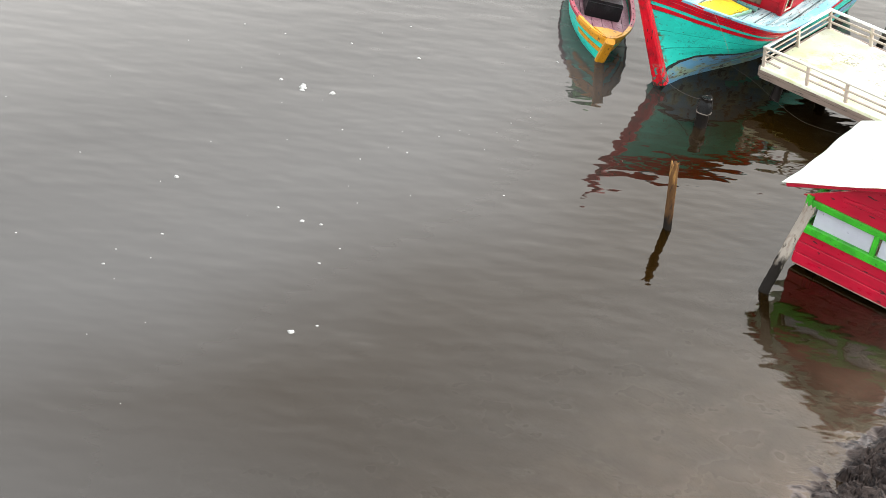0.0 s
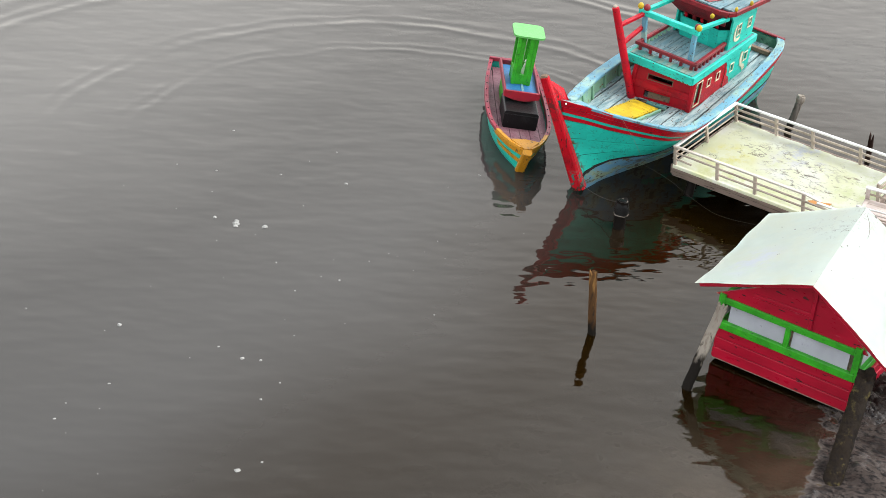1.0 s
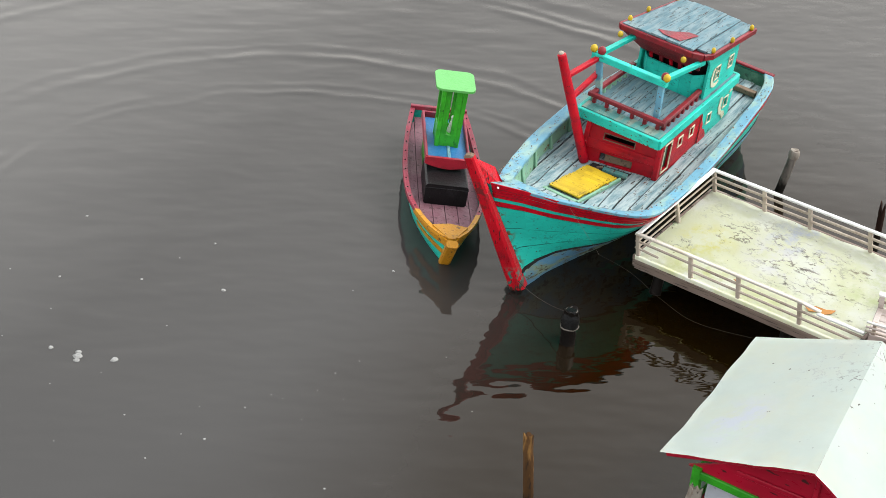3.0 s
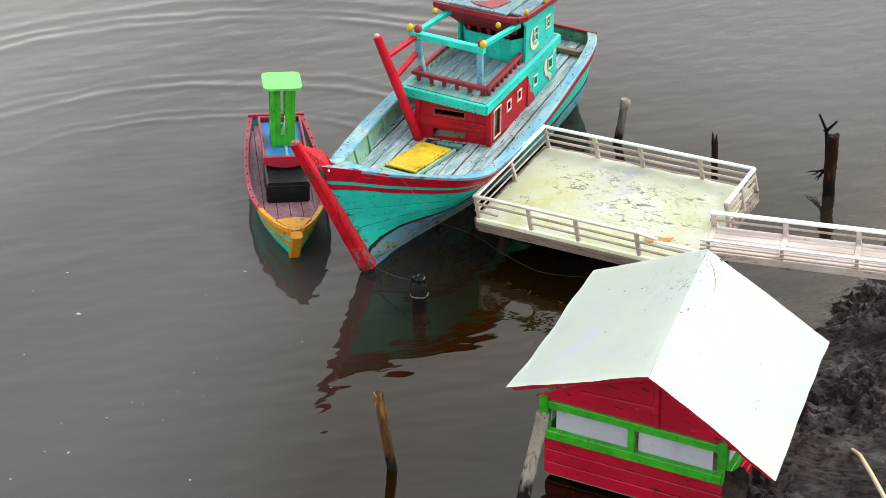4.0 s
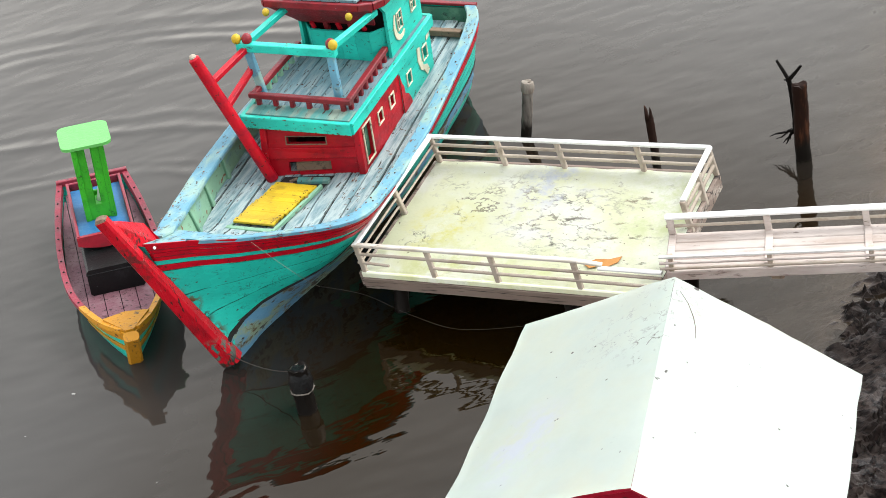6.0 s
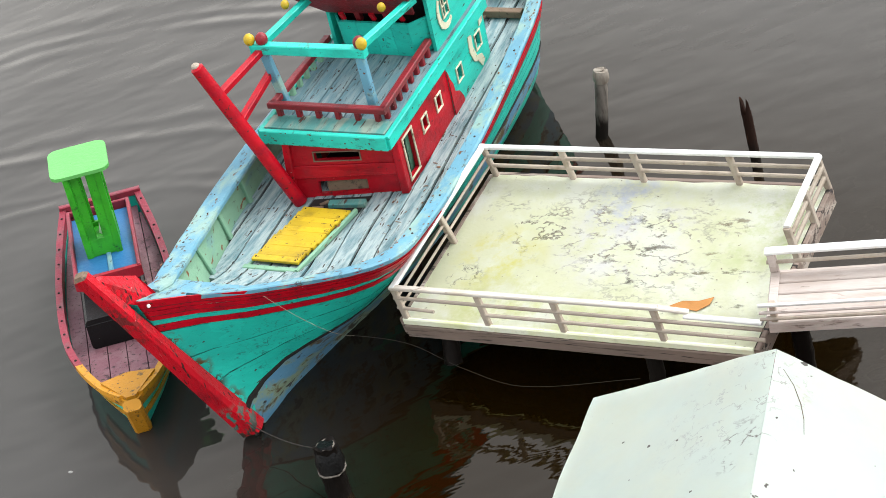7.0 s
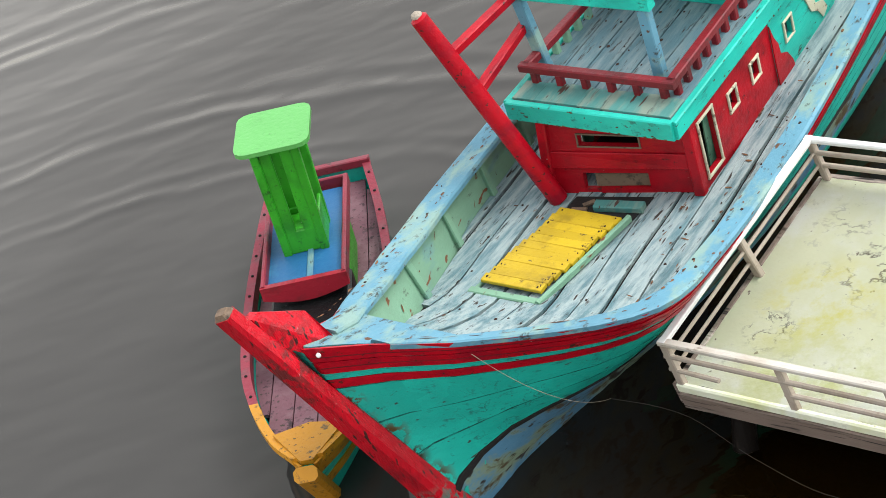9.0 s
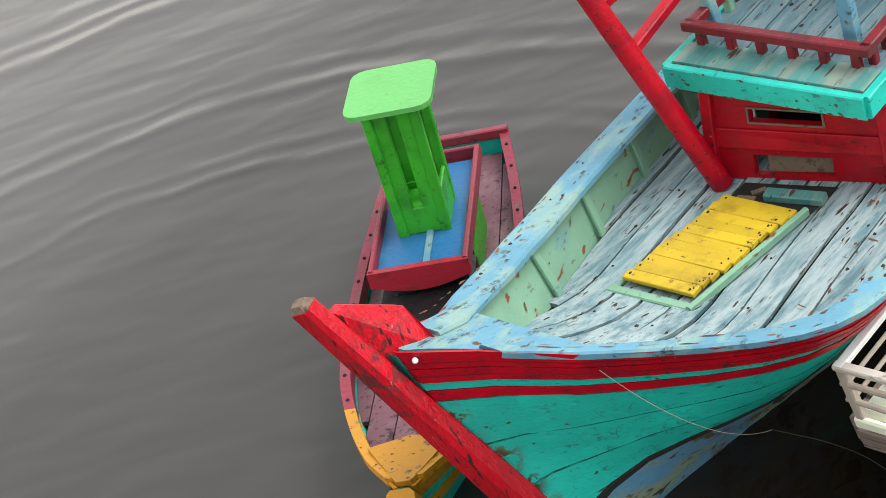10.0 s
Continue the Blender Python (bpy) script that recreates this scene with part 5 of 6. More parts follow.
# ---- the small boat ----
def build_small_boat():
    boat = thing("small_boat", pose(-1.02, -1.60, 0.01, -1, 4.5, 44) @ Matrix.Scale(1.05, 4), "little wooden boat with green tower, plum deck and orange bow", "boat")
    L = 1.62
    gw = lambda s: between(s, [(0, 0.02), (0.1, 0.115), (0.28, 0.20), (0.5, 0.25), (0.9, 0.262), (1.3, 0.235), (L, 0.19)])
    gz = lambda s: between(s, [(0, 0.24), (0.3, 0.205), (0.7, 0.19), (1.2, 0.205), (L, 0.25)])
    ww = lambda s: gw(s) * between(s, [(0, 0.3), (0.3, 0.62), (0.8, 0.8), (L, 0.75)])
    rk = lambda s, z: s - 0.45 * z * max(0.0, 1 - s / 0.5) ** 2

    def pt(s, q, side, off=0.0):
        z = q * gz(s)
        a = ww(s) + (gw(s) - ww(s)) * max(q, 0) if q >= 0 else ww(s) * (1 + q)
        return Vector((side * (a + off), rk(s, z), z))

    def strip(q0, q1, off, side, s0, s1, steps=18):
        bm = mesh()
        grid = []
        for i in range(steps + 1):
            s = s0 + (s1 - s0) * i / steps
            grid.append([bm.verts.new(pt(s, q, side, o)) for q, o in ((q0, -0.003), (q0, off), ((q0 + q1) / 2, off), (q1, off), (q1, -0.003))])
        for c, d in zip(grid, grid[1:]):
            for j in range(4):
                bm.faces.new((c[j], c[j + 1], d[j + 1], d[j]))
        bm.faces.new(grid[0])
        bm.faces.new(grid[-1][::-1])
        return bm

    bm = mesh()
    qs = [-0.5, 0.0, 0.35, 0.7, 1.0]
    ends = []
    for side in (-1, 1):
        grid = [[bm.verts.new(pt(L * i / 26, q, side)) for q in qs] for i in range(27)]
        for c, d in zip(grid, grid[1:]):
            for j in range(4):
                bm.faces.new((c[j], c[j + 1], d[j + 1], d[j]))
        ends.append(grid)
    bm.faces.new(ends[0][-1] + ends[1][-1][::-1])
    bm.faces.new(ends[0][0] + ends[1][0][::-1])
    smooth(part("hull", bm, M["teal"], boat, "turquoise small hull"), 40)
    for side in (-1, 1):
        part("bow_strake", strip(0.72, 1.0, 0.008, side, 0.0, 0.36), M["orange"], boat, "orange bow strake")
        part("bow_strake", strip(0.34, 0.52, 0.008, side, 0.0, 0.34), M["orange"], boat, "orange bow strake")
        for s0, s1, mat_, lab in ((0.02, 0.30, "orange", "orange bow gunwale"), (0.30, L, "crimson", "faded crimson gunwale")):
            bm = mesh()
            ring_ = []
            for i in range(19):
                s = s0 + (s1 - s0) * i / 18
                z, w = gz(s), gw(s)
                ring_.append([bm.verts.new((side * max(a, 0.002), rk(s, z), z + h)) for a, h in ((w + 0.010, -0.010), (w + 0.010, 0.014), (w - 0.022, 0.014), (w - 0.022, -0.035))])
            for c, d in zip(ring_, ring_[1:]):
                for j in range(4):
                    bm.faces.new((c[j], c[(j + 1) % 4], d[(j + 1) % 4], d[j]))
            bm.faces.new(ring_[0])
            bm.faces.new(ring_[-1][::-1])
            part("gunwale", bm, M[mat_], boat, lab)
        for k in range(11):
            s = 0.34 + 0.12 * k
            part("nail_head", ball(mesh(), (side * (gw(s) - 0.006), rk(s, gz(s)), gz(s) + 0.014), 0.006), M["shade"], boat)
    n = 6
    for i in range(n):
        a0, a1 = -0.25 + 0.50 * i / n + 0.002, -0.25 + 0.50 * (i + 1) / n - 0.002
        bm = mesh()
        prev = None
        for k in range(25):
            s = 0.06 + (L - 0.08) * k / 24
            z = gz(s) - 0.055
            lim = gw(s) - 0.024
            b0, b1 = max(-lim, min(lim, a0)), max(-lim, min(lim, a1))
            ring = None
            if b1 - b0 > 0.003:
                ring = [bm.verts.new(p) for p in ((b0, rk(s, z), z), (b1, rk(s, z), z), (b1, rk(s, z), z - 0.012), (b0, rk(s, z), z - 0.012))]
                if prev:
                    for j in range(4):
                        bm.faces.new((prev[j], prev[(j + 1) % 4], ring[(j + 1) % 4], ring[j]))
                else:
                    bm.faces.new(ring)
            prev = ring
        part("plank", bm, M["plum"], boat, "faded plum deck plank")
    part("stem", beam(mesh(), (0, 0.06, -0.04), (0, -0.17, 0.255), 0.075, 0.05, up=(0, -1, 0.8), bevel=0.012), M["orange"], boat, "raked orange stem plank")
    part("breasthook", plate(mesh(), [(-0.02, -0.10, 0.235), (0.02, -0.10, 0.235), (0.115, 0.06, 0.232), (0.0, 0.10, 0.225), (-0.115, 0.06, 0.232)], 0.018, (0, 0, 1)), M["orange"], boat, "orange bow plate")
    part("transom_rail", beam(mesh(), (-0.20, L, 0.262), (0.20, L, 0.262), 0.03, 0.035), M["crimson"], boat)
    # engine cover
    box = part("engine_cover", beam(mesh(), (0, 0.50, 0.215), (0, 0.86, 0.215), 0.285, 0.15, bevel=0.012), M["black"], boat, "glossy black engine box")
    part("lid_seam", beam(mesh(), (-0.146, 0.51, 0.262), (0.146, 0.51, 0.262), 0.024, 0.006), M["black"], box)
    # raised blue deck with crimson coaming on a green base
    part("tower_base", beam(mesh(), (0, 0.92, 0.235), (0, 1.22, 0.235), 0.25, 0.20, bevel=0.006), M["green"], boat, "dark green deckhouse base")
    part("upper_floor", beam(mesh(), (0, 0.72, 0.345), (0, 1.30, 0.350), 0.275, 0.016), M["azure"], boat, "blue upper deck boards")
    part("floor_batten", beam(mesh(), (0.015, 0.735, 0.356), (0.015, 1.25, 0.36), 0.022, 0.01), M["blue"], boat)
    for side in (-1, 1):
        part("coaming", beam(mesh(), (side * 0.142, 0.70, 0.362), (side * 0.142, 1.32, 0.372), 0.016, 0.055), M["crimson"], boat, "faded crimson coaming")
    bm = mesh()
    plate(bm, [(-0.152, 0.69, 0.385), *[(-0.152 + 0.304 * k / 10, 0.69, 0.335 - 0.030 * math.sin(math.pi * k / 10)) for k in range(11)], (0.152, 0.69, 0.385)], 0.022, (0, 1, 0))
    part("coaming", bm, M["coaming_red"], boat, "bowed red front coaming")
    part("coaming", beam(mesh(), (-0.15, 1.325, 0.368), (0.15, 1.325, 0.368), 0.016, 0.05), M["crimson"], boat)
    # tower
    t0, t1, tb, tt = 0.925, 1.085, 0.355, 0.785
    for a, l in ((-0.072, t0), (0.072, t0), (-0.072, t1), (0.072, t1)):
        fan = 0.98
        part("tower_post", beam(mesh(), (a * 0.92, l, tb), (a * fan, l + (l - 1.01) * 0.12, tt), 0.03, 0.03, up=(0, 1, 0)), M["green"], boat)
    for l, f in ((t0, -1), (t1, 1)):
        for a in (-0.046, 0.046):
            part("tower_board", beam(mesh(), (a * 0.94, l, tb), (a * 1.0, l + f * 0.008, tt - 0.01), 0.060, 0.014, up=(0, 1, 0)), M["green"], boat)
        part("tower_board", beam(mesh(), (-0.068, l, tb + 0.045), (0.068, l, tb + 0.045), 0.018, 0.09), M["green"], boat)
    for a in (-0.072, 0.072):
        part("tower_side", beam(mesh(), (a, t0, tb + 0.065), (a, t1, tb + 0.065), 0.014, 0.13), M["green"], boat)
    bm = mesh()
    w, d0, d1, c = 0.132, 0.870, 1.155, 0.045
    pts_ = []
    for cx, cy, a0 in ((w - c, d1 - c, 0), (-w + c, d1 - c, 90), (-w + c, d0 + c, 180), (w - c, d0 + c, 270)):
        pts_ += [(cx + c * math.cos(radians(a0 + k * 30)), cy + c * math.sin(radians(a0 + k * 30)), tt + 0.004) for k in range(4)]
    part("tower_roof", plate(bm, pts_, 0.016, (0, 0, 1)), M["lime"], boat, "light green roof board with rounded corners")
    bm = mesh()
    rod(bm, [(0.03, 1.01, tb + 0.07), (0.03, 1.01, tb + 0.09), (0.03, 1.01, tb + 0.13), (0.03, 1.01, tb + 0.16)], [0.035, 0.03, 0.02, 0.012], 10)
    ball(bm, (0.03, 1.01, tb + 0.175), 0.017)
    single("figurine", bm, M["white"], "small plain white figurine inside the green tower", "figurine", m=boat.matrix_world.copy())
    part("figurine_shelf", beam(mesh(), (-0.06, 1.01, tb + 0.064), (0.06, 1.01, tb + 0.064), 0.12, 0.012), M["green"], boat)
    part("stern_box", beam(mesh(), (0.06, 1.30, 0.19), (0.06, 1.42, 0.19), 0.06, 0.06), M["crimson"], boat, "small crimson stern box")
    return boat


build_boat()
build_small_boat()


# ---- the platform with its rail ----
def build_platform():
    m = pose(0.022, -0.908, 0.450, 6.4, -2.6, 2.3)
    t = thing("platform", m, "pale white-painted timber platform with low open railing over water", "platform")
    U, V, DZ = 1.600, 0.930, -0.165
    # deck sheet, slightly buckled
    bm = mesh()
    nx, ny = 40, 24
    top = [[bm.verts.new((U * i / nx, -0.01 + (V + 0.01) * j / ny, DZ + 0.006 * noise.noise(Vector((i * 0.22, j * 0.25, 3.1))) + 0.004 * noise.noise(Vector((i * 0.6, j * 0.6, 9))))) for i in range(nx + 1)] for j in range(ny + 1)]
    for j in range(ny):
        for i in range(nx):
            bm.faces.new((top[j][i], top[j][i + 1], top[j + 1][i + 1], top[j + 1][i]))
    bmesh.ops.solidify(bm, geom=bm.faces[:], thickness=0.012)
    smooth(part("deck_sheet", bm, M["sheet"], t, "stained pale yellow-white deck sheet"), 40)
    # skirt boards
    for p0, p1, w, h in (((0.0, -0.022, DZ - 0.062), (U, -0.022, DZ - 0.062), 0.022, 0.068), ((0.0, V + 0.012, DZ - 0.045), (U, V + 0.012, DZ - 0.045), 0.022, 0.09), ((-0.012, -0.02, DZ - 0.045), (-0.012, V, DZ - 0.045), 0.022, 0.09), ((U + 0.012, -0.02, DZ - 0.045), (U + 0.012, V, DZ - 0.045), 0.022, 0.09)):
        part("skirt_board", beam(mesh(), p0, p1, w, h), M["skirt"], t, "weathered whitewashed edge board")
    # added near-black sheet: the shade beneath the platform as colour
    part("under_frame", plate(mesh(), [(0.01, 0.0, DZ - 0.102), (U - 0.01, 0.0, DZ - 0.102), (U - 0.01, V - 0.01, DZ - 0.102), (0.01, V - 0.01, DZ - 0.102)], 0.008, (0, 0, 1)), M["post"], t, "near-black sheet added under the deck, painting its shade")
    part("edge_strip", beam(mesh(), (0.0, -0.020, DZ - 0.010), (U, -0.020, DZ - 0.010), 0.018, 0.036, bevel=0.006), M["sheet"], t, "pale green rolled sheet edge")
    for i in range(5):
        u = 0.12 + 0.34 * i
        part("joist", beam(mesh(), (u, 0.0, DZ - 0.055), (u, V, DZ - 0.055), 0.05, 0.07), M["wood"], t)
    # a sawn-off leg still hangs under the near corner
    smooth(part("stub_leg", rod(mesh(), [(0.165, 0.03, DZ - 0.10), (0.166, 0.005, DZ - 0.16), (0.168, -0.030, DZ - 0.235), (0.169, -0.034, DZ - 0.242)], [0.036, 0.038, 0.040, 0.030], 11, 0.10, 8), M["post"], t, "sawn-off dark timber leg"), 50)
    # posts and rails
    near, far = [0.0, 0.408, 0.765, 1.21], [0.0, 0.400, 0.75, 1.20, U - 0.01]
    for u in near:
        part("rail_post", beam(mesh(), (u + 0.018, -0.016, DZ - 0.03), (u, 0.0, -0.006), 0.027, 0.024, up=(0, 1, 0)), M["rail_wood"], t)
    for u in far:
        part("rail_post", beam(mesh(), (u + 0.02, V - 0.005, DZ - 0.03), (u, V, -0.006), 0.027, 0.024, up=(0, 1, 0)), M["rail_wood"], t)
    part("rail_post", beam(mesh(), (0.018, 0.47, DZ - 0.03), (0.0, 0.46, -0.006), 0.03, 0.026, up=(0, 1, 0)), M["rail_wood"], t)
    for v in (0.72, 0.50):
        part("rail_post", beam(mesh(), (U + 0.012, v, DZ - 0.03), (U, v, -0.006), 0.028, 0.028, up=(0, 1, 0)), M["rail_wood"], t)
    # near side: bent top rail and two thin rods
    part("top_rail", beam(mesh(), (-0.015, 0, 0), (1.235, 0.002, 0.0), 0.027, 0.018), M["rail_pale"], t, "weathered pale top rail")
    part("top_rail", beam(mesh(), (1.225, 0.002, 0.0), (1.345, 0.030, -0.038), 0.026, 0.016), M["rail_pale"], t, "broken bent rail end")
    part("top_rail", beam(mesh(), (1.33, 0.012, -0.045), (U + 0.06, 0.0, -0.035), 0.026, 0.014), M["white"], t)
    part("rail_rod", beam(mesh(), (-0.01, -0.008, -0.052), (U + 0.06, -0.012, -0.060), 0.016, 0.015), M["rail_wood"], t)
    part("rail_rod", beam(mesh(), (0.405, -0.012, -0.108), (U + 0.06, -0.018, -0.110), 0.016, 0.015), M["rail_wood"], t)
    part("rail_rod", beam(mesh(), (-0.01, -0.012, -0.105), (0.17, -0.014, -0.112), 0.015, 0.014), M["rail_wood"], t, "snapped short rod")
    # far side
    part("top_rail", beam(mesh(), (-0.015, V, 0), (U, V, 0.0), 0.026, 0.018), M["white"], t, "white top rail")
    for w in (-0.052, -0.105):
        part("rail_rod", beam(mesh(), (0.0, V - 0.004, w), (U, V - 0.004, w - 0.004), 0.016, 0.018), M["rail_wood"], t)
    # left and right sides
    part("top_rail", beam(mesh(), (0, -0.01, 0.001), (0, V + 0.01, 0.001), 0.030, 0.018), M["white"], t, "white top rail")
    for w in (-0.052, -0.105):
        part("rail_rod", beam(mesh(), (0.006, 0.0, w), (0.006, V, w), 0.012, 0.012), M["rail_wood"], t)
    part("top_rail", beam(mesh(), (U, 0.50, -0.004), (U, V, 0.001), 0.028, 0.018), M["white"], t)
    for w in (-0.052, -0.105):
        part("rail_rod", beam(mesh(), (U + 0.006, 0.52, w), (U + 0.004, V, w), 0.016, 0.02), M["rail_wood"], t)
    # bare orange patch
    outline = [(1.165, 0.165), (1.22, 0.205), (1.29, 0.212), (1.345, 0.24), (1.34, 0.195), (1.30, 0.155), (1.26, 0.16), (1.21, 0.135)]
    part("bare_patch", plate(mesh(), [(u, v, DZ + 0.005) for u, v in outline], 0.002, (0, 0, 1)), M["rust"], t, "bare rusty orange patch")
    outline = [(0.655, 0.135), (0.675, 0.142), (0.69, 0.135), (0.675, 0.127)]
    part("bare_patch", plate(mesh(), [(u, v, DZ + 0.006) for u, v in outline], 0.002, (0, 0, 1)), M["rust"], t)


# ---- the walkway to the bank ----
def build_walkway():
    t = thing("walkway", pose(1.675, -0.722, 0.485, 0, 0.5, 18.3), "narrow chalky white plank walkway with low rails", "walkway")
    n, length, width, dz = 4, 3.4, 0.285, 0.042
    for i in range(n):
        v = -width / 2 + width * (i + 0.5) / n
        part("plank", beam(mesh(), (-0.01, v, dz), (length, v, dz + 0.002 * (i % 2)), width / n - 0.004, 0.02), M["plank_white"], t)
    for v in (-width / 2 - 0.012, width / 2 + 0.012):
        part("side_board", beam(mesh(), (0, v, dz - 0.022), (length, v, dz - 0.022), 0.022, 0.05), M["plank_white"], t)
    for k in range(8):
        u = 0.0 + 0.452 * k
        part("rail_post", beam(mesh(), (u + 0.01, width / 2 + 0.004, dz - 0.03), (u, width / 2 + 0.004, 0.142), 0.04, 0.03, up=(1, 0, 0)), M["plank_white"], t)
        part("rail_post", beam(mesh(), (u + 0.025, -width / 2 - 0.004, dz - 0.04), (u + 0.02, -width / 2 - 0.004, 0.125), 0.030, 0.024, up=(1, 0, 0)), M["rail_wood"], t)
        if k in (1, 4, 6):
            part("bearer", beam(mesh(), (u + 0.05, -width / 2, dz - 0.05), (u + 0.05, width / 2, dz - 0.05), 0.06, 0.05), M["wood"], t)
        part("batten", beam(mesh(), (u + 0.01, -width / 2, dz + 0.0135), (u + 0.01, width / 2, dz + 0.0135), 0.035, 0.008), M["plank_white"], t)
    part("top_rail", beam(mesh(), (-0.02, width / 2 + 0.004, 0.15), (length, width / 2 + 0.004, 0.15), 0.042, 0.016), M["white"], t, "flat white top rail")
    part("rail_rod", beam(mesh(), (-0.02, width / 2, 0.10), (length, width / 2, 0.10), 0.016, 0.014), M["rail_wood"], t)
    for z, h, mat_ in ((0.126, 0.015, "white"), (0.092, 0.011, "plank_white"), (0.062, 0.011, "rail_wood")):
        part("rail_rod", beam(mesh(), (-0.03, -width / 2 - 0.02, z), (length, -width / 2 - 0.02, z - 0.01), 0.014, h), M[mat_], t)


# ---- the miniature house ----
def build_house():
    t = thing("boat_house", pose(2.183, -2.135, 0, 0, 0, 7.5), "small red and green wooden hut with white roof on stilts", "hut")
    X, Y, Z = (1, 0, 0), (0, 1, 0), (0, 0, 1)
    l, r, f, b, z0 = -0.52, 0.52, -0.525, 0.50, 0.035
    zs, zw, zl, zt = 0.292, 0.350, 0.492, 0.542
    for side, (o, u, w) in (("front", ((l, f, z0), X, r - l)), ("back", ((l, b, z0), X, r - l)), ("left", ((l, f, z0), Y, b - f)), ("right", ((r, f, z0), Y, b - f))):
        base = Vector(o)
        uu = Vector(u)
        flip = 1 if side in ("front", "right") else -1
        out = uu.cross(Vector(Z)) * flip
        h = (zs - z0) / 3
        for k in range(3):
            part("board", beam(mesh(), base + Vector((0, 0, h * (k + 0.5))) + out * (0.004 * (2 - k) / 2), base + uu * w + Vector((0, 0, h * (k + 0.5))) + out * (0.004 * (2 - k) / 2), 0.018, h - 0.003), M["hut_red"], t)
        part("sill", beam(mesh(), base + Vector((0, 0, (zs + zw) / 2 - z0)) + out * 0.008, base + uu * w + Vector((0, 0, (zs + zw) / 2 - z0)) + out * 0.008, 0.045, zw - zs), M["green"], t, "green window sill beam")
        part("lintel", beam(mesh(), base + Vector((0, 0, (zl + zt) / 2 - z0)) + out * 0.004, base + uu * w + Vector((0, 0, (zl + zt) / 2 - z0)) + out * 0.004, 0.03, zt - zl), M["green"], t, "green lintel beam")
        part("mullion", beam(mesh(), base + uu * (w / 2) + Vector((0, 0, zw - z0 - 0.01)) + out * 0.012, base + uu * (w / 2) + Vector((0, 0, zl - z0 + 0.01)) + out * 0.012, 0.04, 0.025, up=out), M["green"], t, "green mullion")
        for k in range(2):
            p0, p1 = base + uu * (w * (0.06 if k == 0 else 0.53)), base + uu * (w * (0.47 if k == 0 else 0.94))
            part("window_panel", plate(mesh(), [p0 + Vector((0, 0, zw - z0 - 0.01)) - out * 0.004, p1 + Vector((0, 0, zw - z0 - 0.01)) - out * 0.004, p1 + Vector((0, 0, zl - z0 + 0.01)) - out * 0.018, p0 + Vector((0, 0, zl - z0 + 0.01)) - out * 0.018], 0.004, -out), M["pane"], t, "dull silver window panel")
    for x in (l, r):
        for y in (f, b):
            part("corner_post", beam(mesh(), (x, y, zs + 0.002), (x, y, zt + 0.02), 0.05, 0.05, up=Y), M["green"], t)
    # the roof's crooked outline: near and far ends of the eaves and of the ridge
    corners = {-1: (Vector((-0.744, -0.560, 0.560)), Vector((-0.800, 0.780, 0.556))), 0: (Vector((0.165, -0.715, 1.008)), Vector((-0.017, 0.615, 1.003))), 1: (Vector((0.860, -0.690, 0.545)), Vector((0.731, 0.603, 0.572)))}

    def on_roof(sx, k, v, lift=0.0):
        """A point of one slope: k from ridge to eave, v from the near to the far end."""
        p = corners[0][0].lerp(corners[0][1], v).lerp(corners[sx][0].lerp(corners[sx][1], v), k)
        y = -0.625 + 1.25 * v
        wob = 0.010 * noise.noise(Vector((k * 2.2 + sx * 5, y * 2.6, 0.4))) + 0.012 * k * k * math.sin(y * 5 + sx)
        return p + Vector((0, 0, wob - 0.012 * (1 - k) ** 6 + lift))

    # gables
    for y, d, v in ((f - 0.002, 0.018, 0.12), (b + 0.002, -0.018, 0.90)):
        k = 1 if d > 0 else -1
        top = on_roof(1, 0.0, v, -0.03)
        part("gable", plate(mesh(), [(l - 0.06, y, zt), (r + 0.06, y, zt - 0.02), (top.x, y, top.z - 0.02)], d, Y), M["hut_red"], t, "red gable boards")
        part("gable_strut", beam(mesh(), (top.x, y - 0.008 * k, zt + 0.01), (top.x, y - 0.008 * k, top.z - 0.04), 0.03, 0.016, up=Y), M["hut_red"], t)
        part("gable_strut", beam(mesh(), (-0.30, y - 0.006 * k, zt + 0.10), (top.x, y - 0.006 * k, zt + 0.12), 0.016, 0.03), M["hut_red"], t)
        edge = 0.025 if d > 0 else 0.975
        for sx in (-1, 1):
            part("barge_board", beam(mesh(), on_roof(sx, 0.96, edge, -0.028), on_roof(sx, 0.0, edge, -0.022), 0.016, 0.026), M["hut_red"], t, "red barge board")
    # roof sheets with a soft ridge and uneven edges
    for sx in (-1, 1):
        bm = mesh()
        nx, ny = 16, 22
        grid = []
        for i in range(nx + 1):
            k = i / nx
            row = []
            for j in range(ny + 1):
                rag = Vector((sx * 0.008 * noise.noise(Vector((k * 6, j * 0.3 + 9 * sx, 2))) * k, 0.01 * noise.noise(Vector((k * 7, 3 * sx, j))) if j in (0, ny) else 0, 0))
                row.append(bm.verts.new(on_roof(sx, k, j / ny) + rag))
            grid.append(row)
        for c, d in zip(grid, grid[1:]):
            for j in range(ny):
                bm.faces.new((c[j], c[j + 1], d[j + 1], d[j]))
        bmesh.ops.solidify(bm, geom=bm.faces[:], thickness=0.010)
        smooth(part("roof_sheet", bm, M["roof"], t, "white painted sheet roof slope"), 50)
    path = [on_roof(1, k, v, 0.001) for k, v in ((0.04, 0.94), (0.09, 0.90), (0.13, 0.845), (0.15, 0.80), (0.16, 0.75))]
    part("crack", rod(mesh(), path, [0.001, 0.0014, 0.002, 0.0014, 0.001], 5), M["crack"], t, "thin dark crack in the roof sheet")
